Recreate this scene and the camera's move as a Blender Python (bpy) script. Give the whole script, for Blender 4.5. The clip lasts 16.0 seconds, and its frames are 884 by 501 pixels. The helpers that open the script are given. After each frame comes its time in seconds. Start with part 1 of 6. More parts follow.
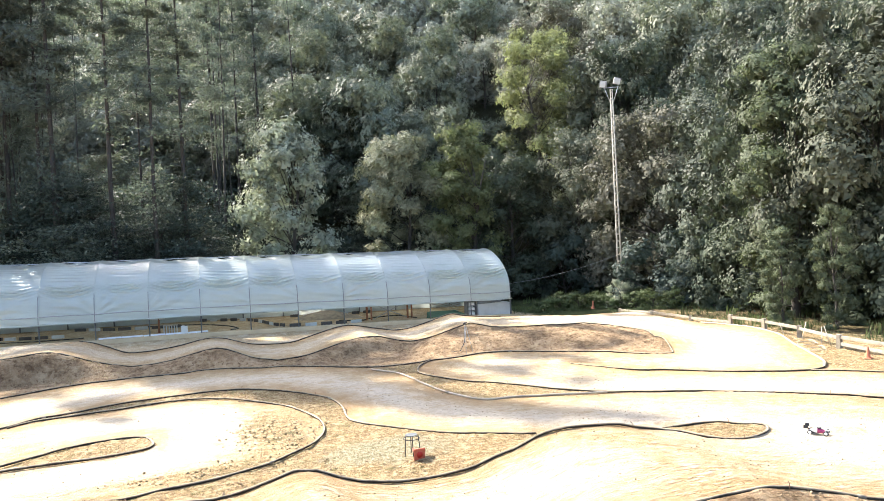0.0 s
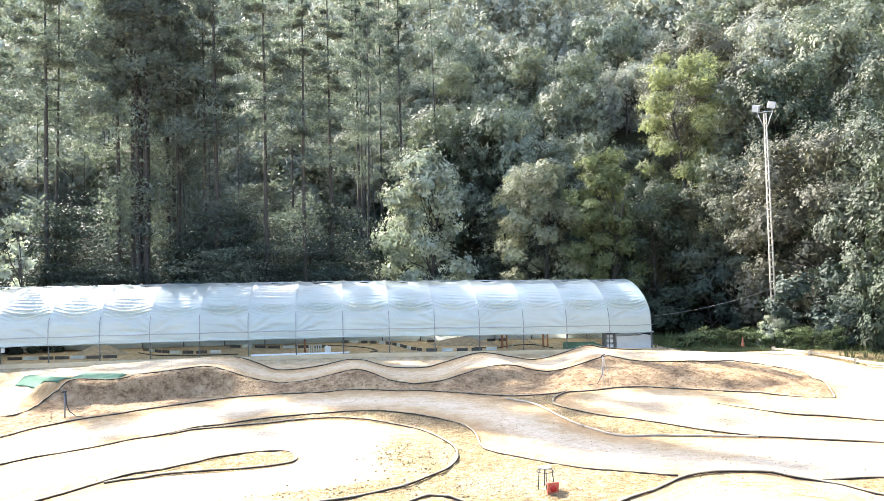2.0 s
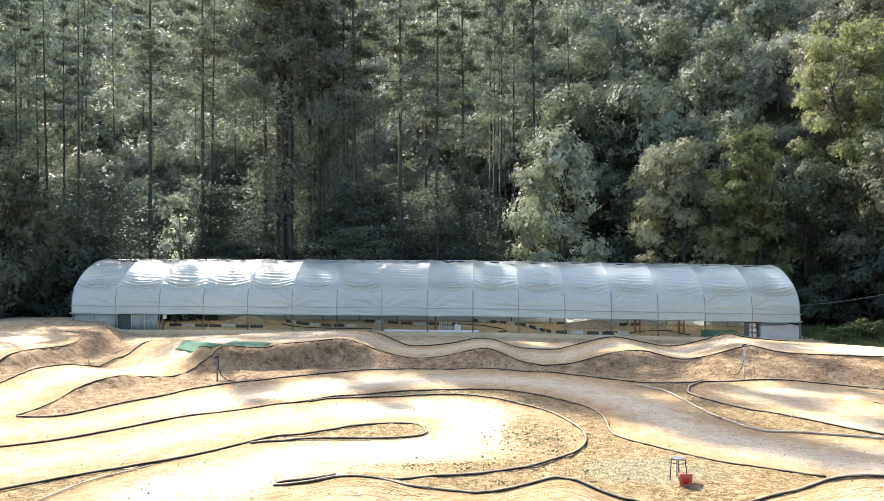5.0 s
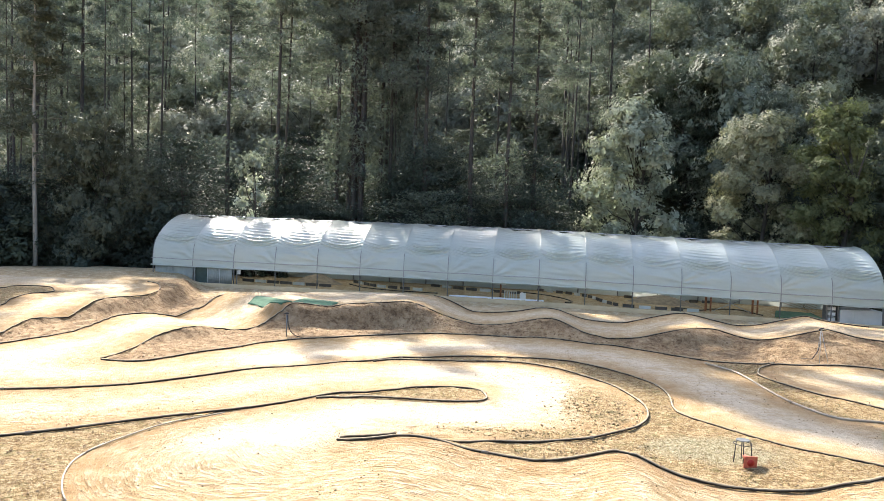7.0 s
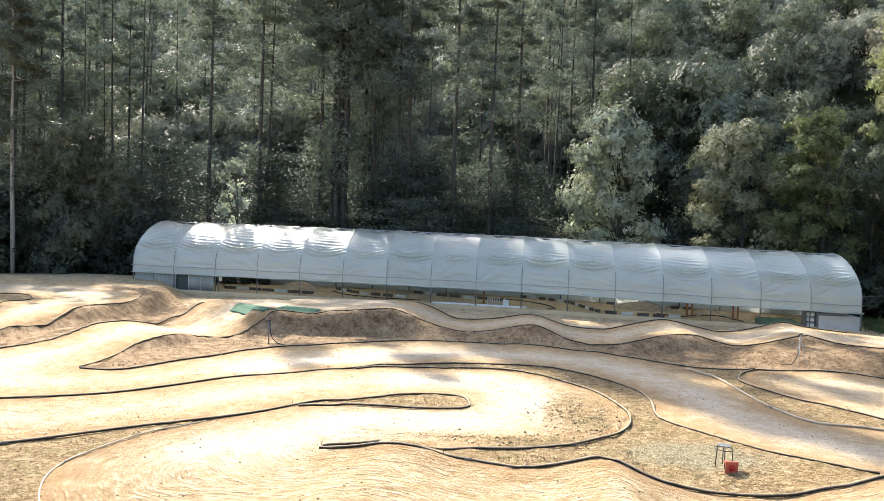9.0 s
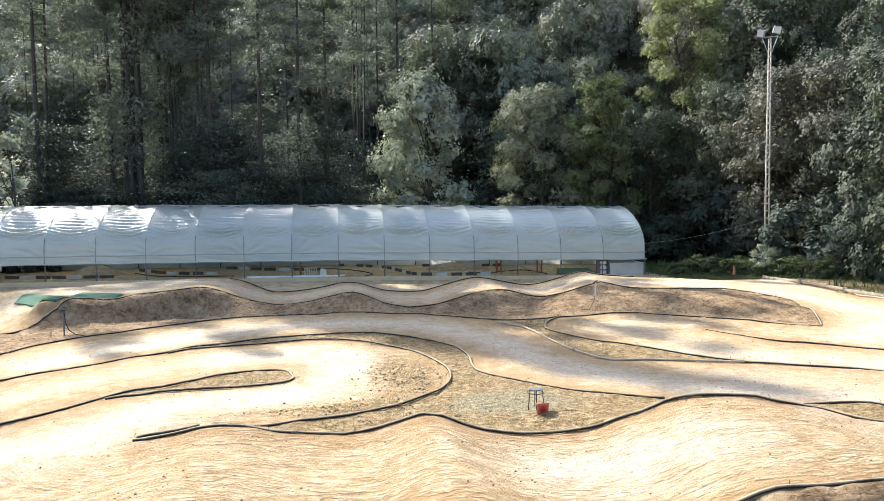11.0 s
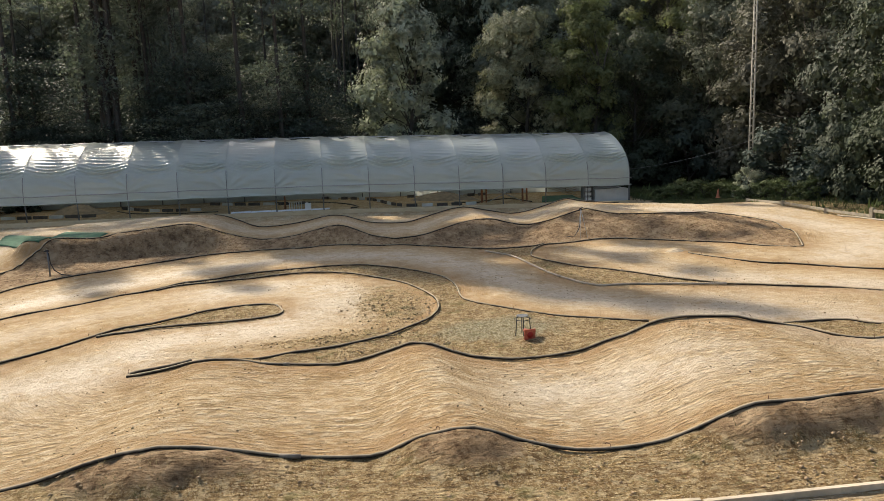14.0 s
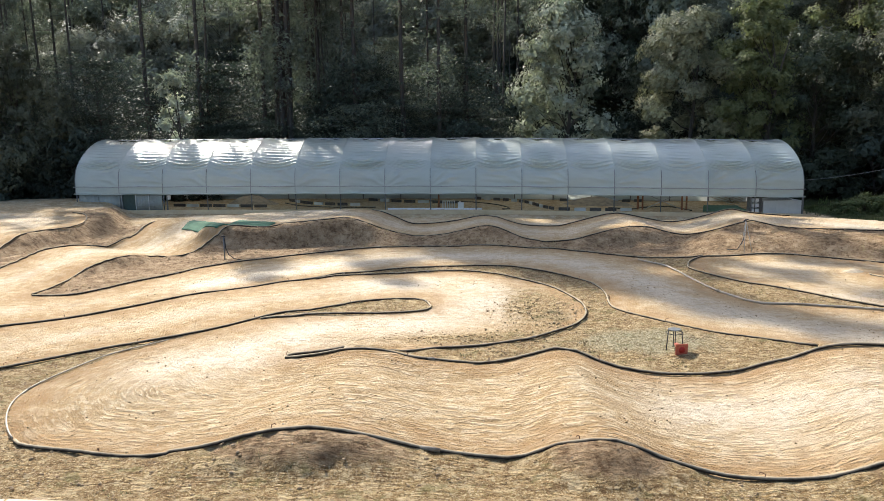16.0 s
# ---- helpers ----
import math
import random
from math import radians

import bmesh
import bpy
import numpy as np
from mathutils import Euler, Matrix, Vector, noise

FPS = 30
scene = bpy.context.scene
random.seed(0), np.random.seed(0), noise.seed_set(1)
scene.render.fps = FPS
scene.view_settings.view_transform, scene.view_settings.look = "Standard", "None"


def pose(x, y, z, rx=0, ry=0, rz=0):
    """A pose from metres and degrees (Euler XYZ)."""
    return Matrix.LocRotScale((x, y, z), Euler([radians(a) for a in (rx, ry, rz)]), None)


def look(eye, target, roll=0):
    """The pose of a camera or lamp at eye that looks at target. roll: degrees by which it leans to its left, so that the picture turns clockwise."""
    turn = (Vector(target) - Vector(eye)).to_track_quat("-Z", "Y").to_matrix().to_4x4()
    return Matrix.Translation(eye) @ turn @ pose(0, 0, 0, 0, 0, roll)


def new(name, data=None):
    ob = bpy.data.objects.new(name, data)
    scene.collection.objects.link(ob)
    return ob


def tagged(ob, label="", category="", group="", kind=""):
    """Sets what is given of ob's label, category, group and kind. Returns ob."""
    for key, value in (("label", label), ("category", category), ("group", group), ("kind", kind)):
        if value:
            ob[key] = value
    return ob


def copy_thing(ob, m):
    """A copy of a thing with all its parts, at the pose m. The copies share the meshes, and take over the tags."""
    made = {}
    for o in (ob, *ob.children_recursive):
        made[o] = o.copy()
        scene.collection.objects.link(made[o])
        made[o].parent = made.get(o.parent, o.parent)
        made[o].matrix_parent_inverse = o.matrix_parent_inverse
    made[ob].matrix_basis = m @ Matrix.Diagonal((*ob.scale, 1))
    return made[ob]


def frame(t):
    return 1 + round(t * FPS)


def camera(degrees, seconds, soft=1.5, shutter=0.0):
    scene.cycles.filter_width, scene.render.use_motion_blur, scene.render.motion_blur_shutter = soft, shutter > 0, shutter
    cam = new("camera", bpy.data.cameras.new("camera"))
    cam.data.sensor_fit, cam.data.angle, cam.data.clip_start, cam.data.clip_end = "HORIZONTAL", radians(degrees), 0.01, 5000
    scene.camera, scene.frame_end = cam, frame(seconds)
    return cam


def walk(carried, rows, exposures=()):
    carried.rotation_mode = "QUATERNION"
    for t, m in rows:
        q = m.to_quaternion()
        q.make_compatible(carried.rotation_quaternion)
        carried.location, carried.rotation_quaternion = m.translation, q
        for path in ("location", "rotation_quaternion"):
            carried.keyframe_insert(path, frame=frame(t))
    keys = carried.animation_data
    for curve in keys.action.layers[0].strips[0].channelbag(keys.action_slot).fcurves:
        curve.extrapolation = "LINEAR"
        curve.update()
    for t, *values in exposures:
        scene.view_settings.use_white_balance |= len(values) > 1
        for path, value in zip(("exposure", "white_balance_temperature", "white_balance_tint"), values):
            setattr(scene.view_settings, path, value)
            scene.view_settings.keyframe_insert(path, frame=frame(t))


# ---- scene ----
cam = camera(63.1, 16.0, soft=0.6)
EYE = (0.0, 0.0, 4.0)
# seconds and the camera's turn (degrees, Euler XYZ): it turns where it stands
TURNS = [
    (0.0, 89.58, 2.85, -18.48), (0.5, 90.99, 2.72, -16.70), (1.0, 91.47, 2.57, -13.76), (1.5, 91.77, 1.82, -11.17),
    (2.0, 92.22, 1.54, -7.63), (2.5, 93.64, 1.67, -2.61), (3.0, 92.82, 1.81, 1.18), (3.5, 91.76, 0.96, 1.99),
    (5.8, 89.78, -0.88, 3.90), (6.0, 89.38, -1.76, 4.68), (6.5, 89.23, -2.26, 7.04), (7.0, 88.07, -2.03, 8.10),
    (7.5, 88.41, -1.20, 8.51), (8.0, 89.16, -1.80, 8.93), (8.2, 89.19, -1.80, 8.47), (10.3, 87.73, -0.80, 0.53),
    (10.5, 87.85, -0.07, -1.68), (11.0, 86.24, 0.79, -7.98), (11.5, 83.12, 1.75, -13.73), (12.0, 81.91, 1.95, -18.61),
    (12.5, 81.26, 1.96, -19.25), (13.0, 81.05, 2.02, -18.25), (13.5, 80.92, 2.92, -14.66), (14.0, 80.68, 2.09, -9.27),
    (14.5, 79.65, 1.06, -5.45), (15.0, 79.69, 0.29, -2.70), (15.5, 80.62, 0.98, -0.37), (16.0, 81.13, 0.81, 2.92),
]
EXPOSURES = [(0.0, 2.3, 6400, 10), (1.0, 2.82, 6350, 10), (2.0, 2.82, 6300, 10), (3.0, 2.55, 6350, 10), (6.0, 2.02, 6550, 10), (8.2, 1.9, 6550, 10), (10.5, 1.83, 6300, 10), (11.0, 1.75, 6200, 9), (11.8, 0.95, 7000, 10), (13.0, 0.8, 7150, 10), (14.5, 0.88, 7000, 10), (16.0, 1.32, 6400, 9)]
walk(cam, [(t, pose(*EYE, a, b, c)) for t, a, b, c in TURNS], EXPOSURES)

# ---- daylight ----
SUN_AZ, SUN_EL = -30.0, 40.0      # degrees from +y towards +x, and above the horizon
world = bpy.data.worlds.new("world")
scene.world = world
world.use_nodes = True
wn, wl = world.node_tree.nodes, world.node_tree.links
sky = wn.new("ShaderNodeTexSky")
sky.sky_type, sky.sun_disc = "NISHITA", False
sky.sun_elevation, sky.sun_rotation = radians(SUN_EL), radians(SUN_AZ)
sky.air_density, sky.dust_density, sky.ozone_density = 1.0, 2.6, 0.8
wl.new(sky.outputs["Color"], wn["Background"].inputs["Color"])
wn["Background"].inputs["Strength"].default_value = 0.125
sun_data = bpy.data.lights.new("sun", "SUN")
sun_data.energy, sun_data.angle, sun_data.color = 4.1, radians(1.0), (1.0, 0.93, 0.82)
sun = new("sun", sun_data)
sun.matrix_world = look((math.sin(radians(SUN_AZ)) * 60, math.cos(radians(SUN_AZ)) * 60, math.tan(radians(SUN_EL)) * 60), (0, 0, 0))

# ---- materials ----
class Nodes:
    """A material's nodes, with short ways to add them."""

    def __init__(self, name):
        self.mat = bpy.data.materials.new(name)
        self.mat.use_nodes = True
        self.tree = self.mat.node_tree
        self.bsdf = self.tree.nodes["Principled BSDF"]
        self.exit = self.tree.nodes["Material Output"]

    def add(self, kind, **sockets):
        n = self.tree.nodes.new("ShaderNode" + kind)
        for key, value in sockets.items():
            self.put(n.inputs[key.replace("_", " ")], value)
        return n

    def put(self, socket, value):
        if isinstance(value, bpy.types.NodeSocket):
            self.tree.links.new(value, socket)
        else:
            socket.default_value = value

    def noise(self, scale, detail=4, rough=0.6, vector=None):
        n = self.add("TexNoise", Scale=scale, Detail=detail, Roughness=rough)
        self.put(n.inputs["Vector"], vector if vector else self.coords())
        return n.outputs["Fac"]

    def coords(self, stretch=None, turn=0.0):
        c = self.add("NewGeometry").outputs["Position"]
        if stretch is None:
            return c
        m = self.add("Mapping")
        self.put(m.inputs["Vector"], c)
        m.inputs["Scale"].default_value = stretch
        m.inputs["Rotation"].default_value = (0, 0, radians(turn))
        return m.outputs["Vector"]

    def ramp(self, fac, *stops):
        n = self.add("ValToRGB")
        self.put(n.inputs["Fac"], fac)
        e = n.color_ramp.elements
        while len(e) < len(stops):
            e.new(0.5)
        for k, (pos, col) in zip(e, stops):
            k.position = pos
            k.color = (col, col, col, 1) if isinstance(col, (int, float)) else (*col, 1)
        return n.outputs["Color"]

    def mix(self, fac, a, b, how="MIX"):
        n = self.add("MixRGB")
        n.blend_type = how
        for s, v in zip(("Fac", "Color1", "Color2"), (fac, a, b)):
            self.put(n.inputs[s], (*v, 1) if isinstance(v, tuple) and len(v) == 3 else v)
        return n.outputs["Color"]

    def math(self, how, a, b=0.0):
        n = self.add("Math")
        n.operation = how
        self.put(n.inputs[0], a)
        self.put(n.inputs[1], b)
        return n.outputs[0]

    def attribute(self, name):
        n = self.add("Attribute")
        n.attribute_name = name
        return n.outputs["Fac"]

    def bump(self, height, strength=0.4, distance=0.02):
        n = self.add("Bump", Height=height, Strength=strength, Distance=distance)
        self.put(self.bsdf.inputs["Normal"], n.outputs["Normal"])

    def set(self, **sockets):
        for key, value in sockets.items():
            self.put(self.bsdf.inputs[key.replace("_", " ")], (*value, 1) if isinstance(value, tuple) and len(value) == 3 else value)
        return self


def plain(name, colour, rough=0.6, metal=0.0, spread=0.2, scale=9.0, bump=0.15):
    """A surface of one paint or stuff, with a little dirt and grain."""
    n = Nodes(name)
    dark = tuple(c * (1 - spread) for c in colour)
    pale = tuple(min(1, c * (1 + spread)) for c in colour)
    col = n.ramp(n.noise(scale, 5), (0.3, dark), (0.7, pale))
    n.set(Base_Color=col, Roughness=rough, Metallic=metal)
    n.bump(n.noise(scale * 6, 3), bump, 0.01)
    return n.mat


def soil():
    n = Nodes("soil")
    lane, bank, wood, green = (n.attribute(a) for a in ("lane", "bank", "wood", "green"))
    # swept clay of the lanes, scored by tyres
    big = n.noise(0.35, 4)
    lane_col = n.ramp(big, (0.3, (0.57, 0.39, 0.195)), (0.7, (0.73, 0.545, 0.325)))
    flow = n.add("CombineXYZ")
    where = n.add("SeparateXYZ")
    n.put(where.inputs[0], n.coords())
    track = n.attribute("track")
    n.put(flow.inputs[0], n.math("MULTIPLY", where.outputs[0], 1.9))
    n.put(flow.inputs[1], n.math("MULTIPLY", where.outputs[1], 1.9))
    n.put(flow.inputs[2], n.math("MULTIPLY", track, 7.0))
    score = n.noise(0.9, 4, 0.6, flow.outputs[0])
    crumb = n.noise(19.0, 7, 0.85)
    lane_col = n.mix(n.math("MULTIPLY", n.ramp(score, (0.47, 0.0), (0.60, 1.0)), 0.28), lane_col, (0.84, 0.73, 0.57))
    lane_col = n.mix(n.math("MULTIPLY", n.ramp(score, (0.34, 1.0), (0.46, 0.0)), 0.3), lane_col, (0.36, 0.245, 0.14))
    lane_col = n.mix(n.math("MULTIPLY", n.ramp(crumb, (0.36, 1.0), (0.43, 0.0)), 0.7), lane_col, (0.25, 0.17, 0.09))
    lane_col = n.mix(n.math("MULTIPLY", n.ramp(crumb, (0.55, 0.0), (0.63, 1.0)), 0.7), lane_col, (0.92, 0.82, 0.64))
    # blotches of swept and of loose earth
    blotch = n.noise(3.1, 7, 0.72)
    lane_col = n.mix(n.math("MULTIPLY", n.ramp(blotch, (0.40, 1.0), (0.48, 0.0)), 0.38), lane_col, (0.36, 0.24, 0.125))
    lane_col = n.mix(n.math("MULTIPLY", n.ramp(blotch, (0.54, 0.0), (0.61, 1.0)), 0.5), lane_col, (0.90, 0.77, 0.56))
    # short crumbling ridges left by the tyres, and dark crumbs between them
    along = n.add("CombineXYZ")
    n.put(along.inputs[0], n.math("MULTIPLY", where.outputs[0], 3.4))
    n.put(along.inputs[1], n.math("MULTIPLY", where.outputs[1], 3.4))
    n.put(along.inputs[2], n.math("MULTIPLY", track, 13.0))
    dash = n.noise(1.2, 4, 0.62, along.outputs[0])
    firm = n.math("MULTIPLY", n.attribute("packed"), n.ramp(n.noise(0.9, 6, 0.7), (0.36, 0.25), (0.52, 1.0)))
    loose = n.math("MULTIPLY", n.math("SUBTRACT", 1.0, n.math("MULTIPLY", firm, 0.85)), n.ramp(n.noise(0.8, 4, 0.6), (0.35, 0.4), (0.6, 1.0)))
    loose = n.math("MULTIPLY", loose, n.ramp(n.math("MULTIPLY", where.outputs[1], 0.05), (0.62, 1.0), (0.76, 0.3)))
    lane_col = n.mix(n.math("MULTIPLY", n.ramp(dash, (0.555, 0.0), (0.60, 1.0)), n.math("MULTIPLY", loose, 0.75)), lane_col, (0.97, 0.83, 0.60))
    lane_col = n.mix(n.math("MULTIPLY", n.ramp(dash, (0.38, 1.0), (0.45, 0.0)), n.math("MULTIPLY", loose, 0.42)), lane_col, (0.36, 0.245, 0.125))
    specks = n.math("MULTIPLY", n.ramp(n.noise(34.0, 3, 0.6), (0.60, 0.0), (0.66, 1.0)), n.ramp(n.noise(1.1, 4, 0.6), (0.42, 0.15), (0.62, 1.0)))
    lane_col = n.mix(n.math("MULTIPLY", specks, 0.85), lane_col, (0.17, 0.11, 0.06))
    # a pale grey crust where the clay is packed hard, cracked and flecked
    crack = n.ramp(n.noise(9.0, 6, 0.75), (0.40, 1.0), (0.47, 0.0))
    # crust tones also whitened for the sun's glare on the packed clay
    crust = n.mix(n.math("MULTIPLY", crack, 0.6), n.ramp(n.noise(5.0, 6, 0.7), (0.35, (0.70, 0.585, 0.43)), (0.65, (0.95, 0.845, 0.69))), (0.36, 0.28, 0.19))
    lane_col = n.mix(n.math("MULTIPLY", firm, 0.88), lane_col, crust)
    # loose brown earth swept to the edges
    edge = n.math("ADD", track, n.math("MULTIPLY", n.math("SUBTRACT", n.noise(1.4, 6, 0.7), 0.5), 2.2))
    lane_col = n.mix(n.math("MULTIPLY", n.ramp(edge, (0.05, 1.0), (0.95, 0.0)), n.math("SUBTRACT", 0.65, n.math("MULTIPLY", firm, 0.5))), lane_col, (0.47, 0.285, 0.135))
    # trodden earth with dry grass
    fine = n.noise(13.0, 8, 0.85)
    verge = n.ramp(fine, (0.36, (0.11, 0.065, 0.03)), (0.46, (0.36, 0.235, 0.11)), (0.55, (0.57, 0.41, 0.215)), (0.64, (0.80, 0.63, 0.39)))
    verge = n.mix(n.math("MULTIPLY", n.ramp(n.noise(0.9, 4), (0.45, 0.0), (0.65, 1.0)), 0.3), verge, (0.31, 0.24, 0.10))
    verge = n.mix(n.math("MULTIPLY", n.ramp(n.noise(2.6, 8, 0.75), (0.52, 0.0), (0.60, 1.0)), 0.75), verge, (0.74, 0.57, 0.34))
    verge = n.mix(n.math("MULTIPLY", n.ramp(n.noise(1.7, 8, 0.75, n.coords((1, 1.3, 1), 40)), (0.40, 1.0), (0.49, 0.0)), 0.5), verge, (0.26, 0.155, 0.075))
    verge = n.mix(n.math("MULTIPLY", n.ramp(n.noise(38.0, 2, 0.5), (0.58, 0.0), (0.64, 1.0)), 0.7), verge, (0.86, 0.72, 0.47))
    verge = n.mix(n.math("MULTIPLY", n.ramp(n.noise(27.0, 3, 0.6, n.coords((1, 1.2, 1), 33)), (0.58, 0.0), (0.64, 1.0)), 0.75), verge, (0.085, 0.052, 0.026))
    verge = n.mix(n.math("MULTIPLY", n.ramp(n.noise(5.2, 6, 0.7), (0.39, 1.0), (0.46, 0.0)), 0.6), verge, (0.19, 0.11, 0.052))
    verge = n.mix(n.math("MULTIPLY", n.ramp(n.noise(6.4, 6, 0.7, n.coords((1, 1.2, 1), 70)), (0.54, 0.0), (0.60, 1.0)), 0.65), verge, (0.78, 0.63, 0.40))
    verge = n.mix(n.math("MULTIPLY", n.ramp(n.noise(1.9, 6, 0.7, n.coords((1, 1.1, 1), 15)), (0.56, 0.0), (0.63, 1.0)), 0.5), verge, (0.20, 0.20, 0.08))
    fibre = n.ramp(n.noise(26.0, 5, 0.7, n.coords((1, 0.35, 1), 20)), (0.42, (0.20, 0.20, 0.11)), (0.52, (0.46, 0.45, 0.32)), (0.62, (0.70, 0.67, 0.52)))
    worn = n.math("ADD", n.attribute("worn"), n.math("MULTIPLY", n.math("SUBTRACT", n.noise(2.0, 5), 0.5), 0.7))
    verge = n.mix(n.math("MULTIPLY", n.ramp(worn, (0.35, 0.0), (0.65, 1.0)), 0.6), verge, fibre)
    # bare banks
    earth = n.ramp(n.noise(2.2, 7, 0.78), (0.36, (0.195, 0.122, 0.067)), (0.5, (0.485, 0.33, 0.195)), (0.64, (0.73, 0.54, 0.345)))
    earth = n.mix(n.math("MULTIPLY", n.ramp(n.noise(7.0, 5, 0.7), (0.38, 1.0), (0.45, 0.0)), 0.65), earth, (0.13, 0.072, 0.036))
    earth = n.mix(n.math("MULTIPLY", n.ramp(n.noise(14, 4), (0.5, 0.0), (0.7, 1.0)), 0.4), earth, (0.50, 0.41, 0.28))
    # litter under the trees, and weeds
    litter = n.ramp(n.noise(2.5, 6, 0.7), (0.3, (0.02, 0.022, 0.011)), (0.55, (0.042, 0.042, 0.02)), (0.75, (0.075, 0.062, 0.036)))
    weeds = n.ramp(n.noise(5.0, 6, 0.7), (0.3, (0.03, 0.045, 0.015)), (0.6, (0.07, 0.085, 0.03)), (0.8, (0.17, 0.155, 0.07)))
    ragged = n.math("ADD", lane, n.math("MULTIPLY", n.math("SUBTRACT", n.noise(4.0, 5), 0.5), 0.9))
    col = n.mix(n.ramp(ragged, (0.38, 0.0), (0.62, 1.0)), verge, lane_col)
    ragged = n.math("ADD", bank, n.math("MULTIPLY", n.math("SUBTRACT", n.noise(3.0, 5), 0.5), 0.9))
    col = n.mix(n.ramp(ragged, (0.35, 0.0), (0.65, 1.0)), col, earth)
    ragged = n.math("ADD", green, n.math("MULTIPLY", n.math("SUBTRACT", n.noise(2.0, 5), 0.5), 0.8))
    col = n.mix(n.ramp(ragged, (0.4, 0.0), (0.7, 1.0)), col, weeds)
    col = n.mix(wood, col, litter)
    col = n.mix(1.0, col, (0.74, 0.735, 0.72), "MULTIPLY")
    packed = n.math("MULTIPLY", firm, lane)
    n.set(Base_Color=col, Roughness=n.ramp(packed, (0.0, 0.93), (1.0, 0.55)), Specular_IOR_Level=n.math("ADD", 0.12, n.math("MULTIPLY", packed, 0.25)))
    rough_part = n.math("MULTIPLY", n.noise(11.0, 6, 0.75), n.math("SUBTRACT", 1.5, lane))
    height = n.math("ADD", rough_part, n.math("MULTIPLY", n.math("ADD", score, n.math("MULTIPLY", crumb, 1.0)), 0.5))
    height = n.math("ADD", height, n.math("MULTIPLY", n.math("MULTIPLY", n.ramp(dash, (0.40, 0.0), (0.62, 1.0)), loose), 0.6))
    n.bump(height, 1.0, 0.11)
    return n.mat


def leaf(name, colour, gloss=0.6, see=0.16):
    """Leaves: each one a shade of its own, letting some light through."""
    n = Nodes(name)
    rnd = n.add("NewGeometry").outputs["Random Per Island"]
    tree = n.add("ObjectInfo").outputs["Random"]
    # a trace of bluish grey mixed in, for the haze over the woods
    grey = 0.3 * colour[0] + 0.6 * colour[1] + 0.1 * colour[2]
    colour = tuple(1.15 * (0.93 * c + 0.07 * grey * k) for c, k in zip(colour, (1.04, 0.97, 1.08)))
    dark = tuple(c * 0.72 for c in colour)
    pale = tuple(min(1.0, c * 1.3) for c in colour)
    col = n.ramp(rnd, (0.0, dark), (0.55, colour), (1.0, pale))
    warm = n.mix(0.35, col, (colour[0] * 1.3, colour[1] * 1.1, colour[2] * 0.9))
    col = n.mix(tree, col, warm)
    sprig = n.ramp(n.noise(0.45, 4, 0.6), (0.36, 0.62), (0.62, 1.3))
    col = n.mix(1.0, col, sprig, "MULTIPLY")
    n.set(Base_Color=col, Roughness=gloss, Specular_IOR_Level=0.12)
    thin = n.add("BsdfTranslucent")
    n.put(thin.inputs["Color"], n.mix(0.5, col, (colour[0] * 1.35, colour[1] * 1.5, colour[2] * 0.95)))
    both = n.add("MixShader")
    n.put(both.inputs["Fac"], see)
    n.tree.links.new(n.bsdf.outputs["BSDF"], both.inputs[1])
    n.tree.links.new(thin.outputs["BSDF"], both.inputs[2])
    n.tree.links.new(both.outputs["Shader"], n.exit.inputs["Surface"])
    return n.mat


def bark(name, a, b):
    n = Nodes(name)
    col = n.ramp(n.noise(3.0, 6, 0.7, n.coords((3, 3, 0.5))), (0.3, a), (0.7, b))
    n.set(Base_Color=col, Roughness=0.9)
    n.bump(n.noise(9.0, 5, 0.7, n.coords((3, 3, 0.5))), 0.6, 0.03)
    return n.mat


def film():
    """Milky greenhouse film: it scatters light through itself and shines in the sun."""
    n = Nodes("greenhouse_film")
    dirt = n.noise(0.8, 5, 0.65, n.coords((1, 1, 3)))
    col = n.ramp(dirt, (0.25, (0.485, 0.55, 0.52)), (0.7, (0.63, 0.70, 0.66)))
    n.set(Base_Color=col, Roughness=0.26, Specular_IOR_Level=0.8, Coat_Weight=1.0, Coat_Roughness=0.07)
    n.bump(n.noise(5.0, 5, 0.65, n.coords((0.4, 1, 3.5))), 0.6, 0.05)
    thin = n.add("BsdfTranslucent")
    n.put(thin.inputs["Color"], (0.70, 0.74, 0.71, 1))
    both = n.add("MixShader")
    n.put(both.inputs["Fac"], 0.46)
    n.tree.links.new(n.bsdf.outputs["BSDF"], both.inputs[1])
    n.tree.links.new(thin.outputs["BSDF"], both.inputs[2])
    n.tree.links.new(both.outputs["Shader"], n.exit.inputs["Surface"])
    return n.mat


def dusty(name, colour, dust_sheen):
    """Dark plastic with dust and a sky sheen painted pale on its upper side."""
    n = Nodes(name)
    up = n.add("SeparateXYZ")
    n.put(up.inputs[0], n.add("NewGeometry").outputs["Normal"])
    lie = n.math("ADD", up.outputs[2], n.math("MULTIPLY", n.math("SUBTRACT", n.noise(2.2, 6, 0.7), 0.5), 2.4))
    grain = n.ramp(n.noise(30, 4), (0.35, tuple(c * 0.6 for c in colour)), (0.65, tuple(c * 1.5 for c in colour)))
    n.set(Base_Color=n.mix(n.math("MULTIPLY", n.ramp(lie, (0.1, 0.0), (1.0, 1.0)), 0.85), grain, dust_sheen), Roughness=0.85, Specular_IOR_Level=0.12)
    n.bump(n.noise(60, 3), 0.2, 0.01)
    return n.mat


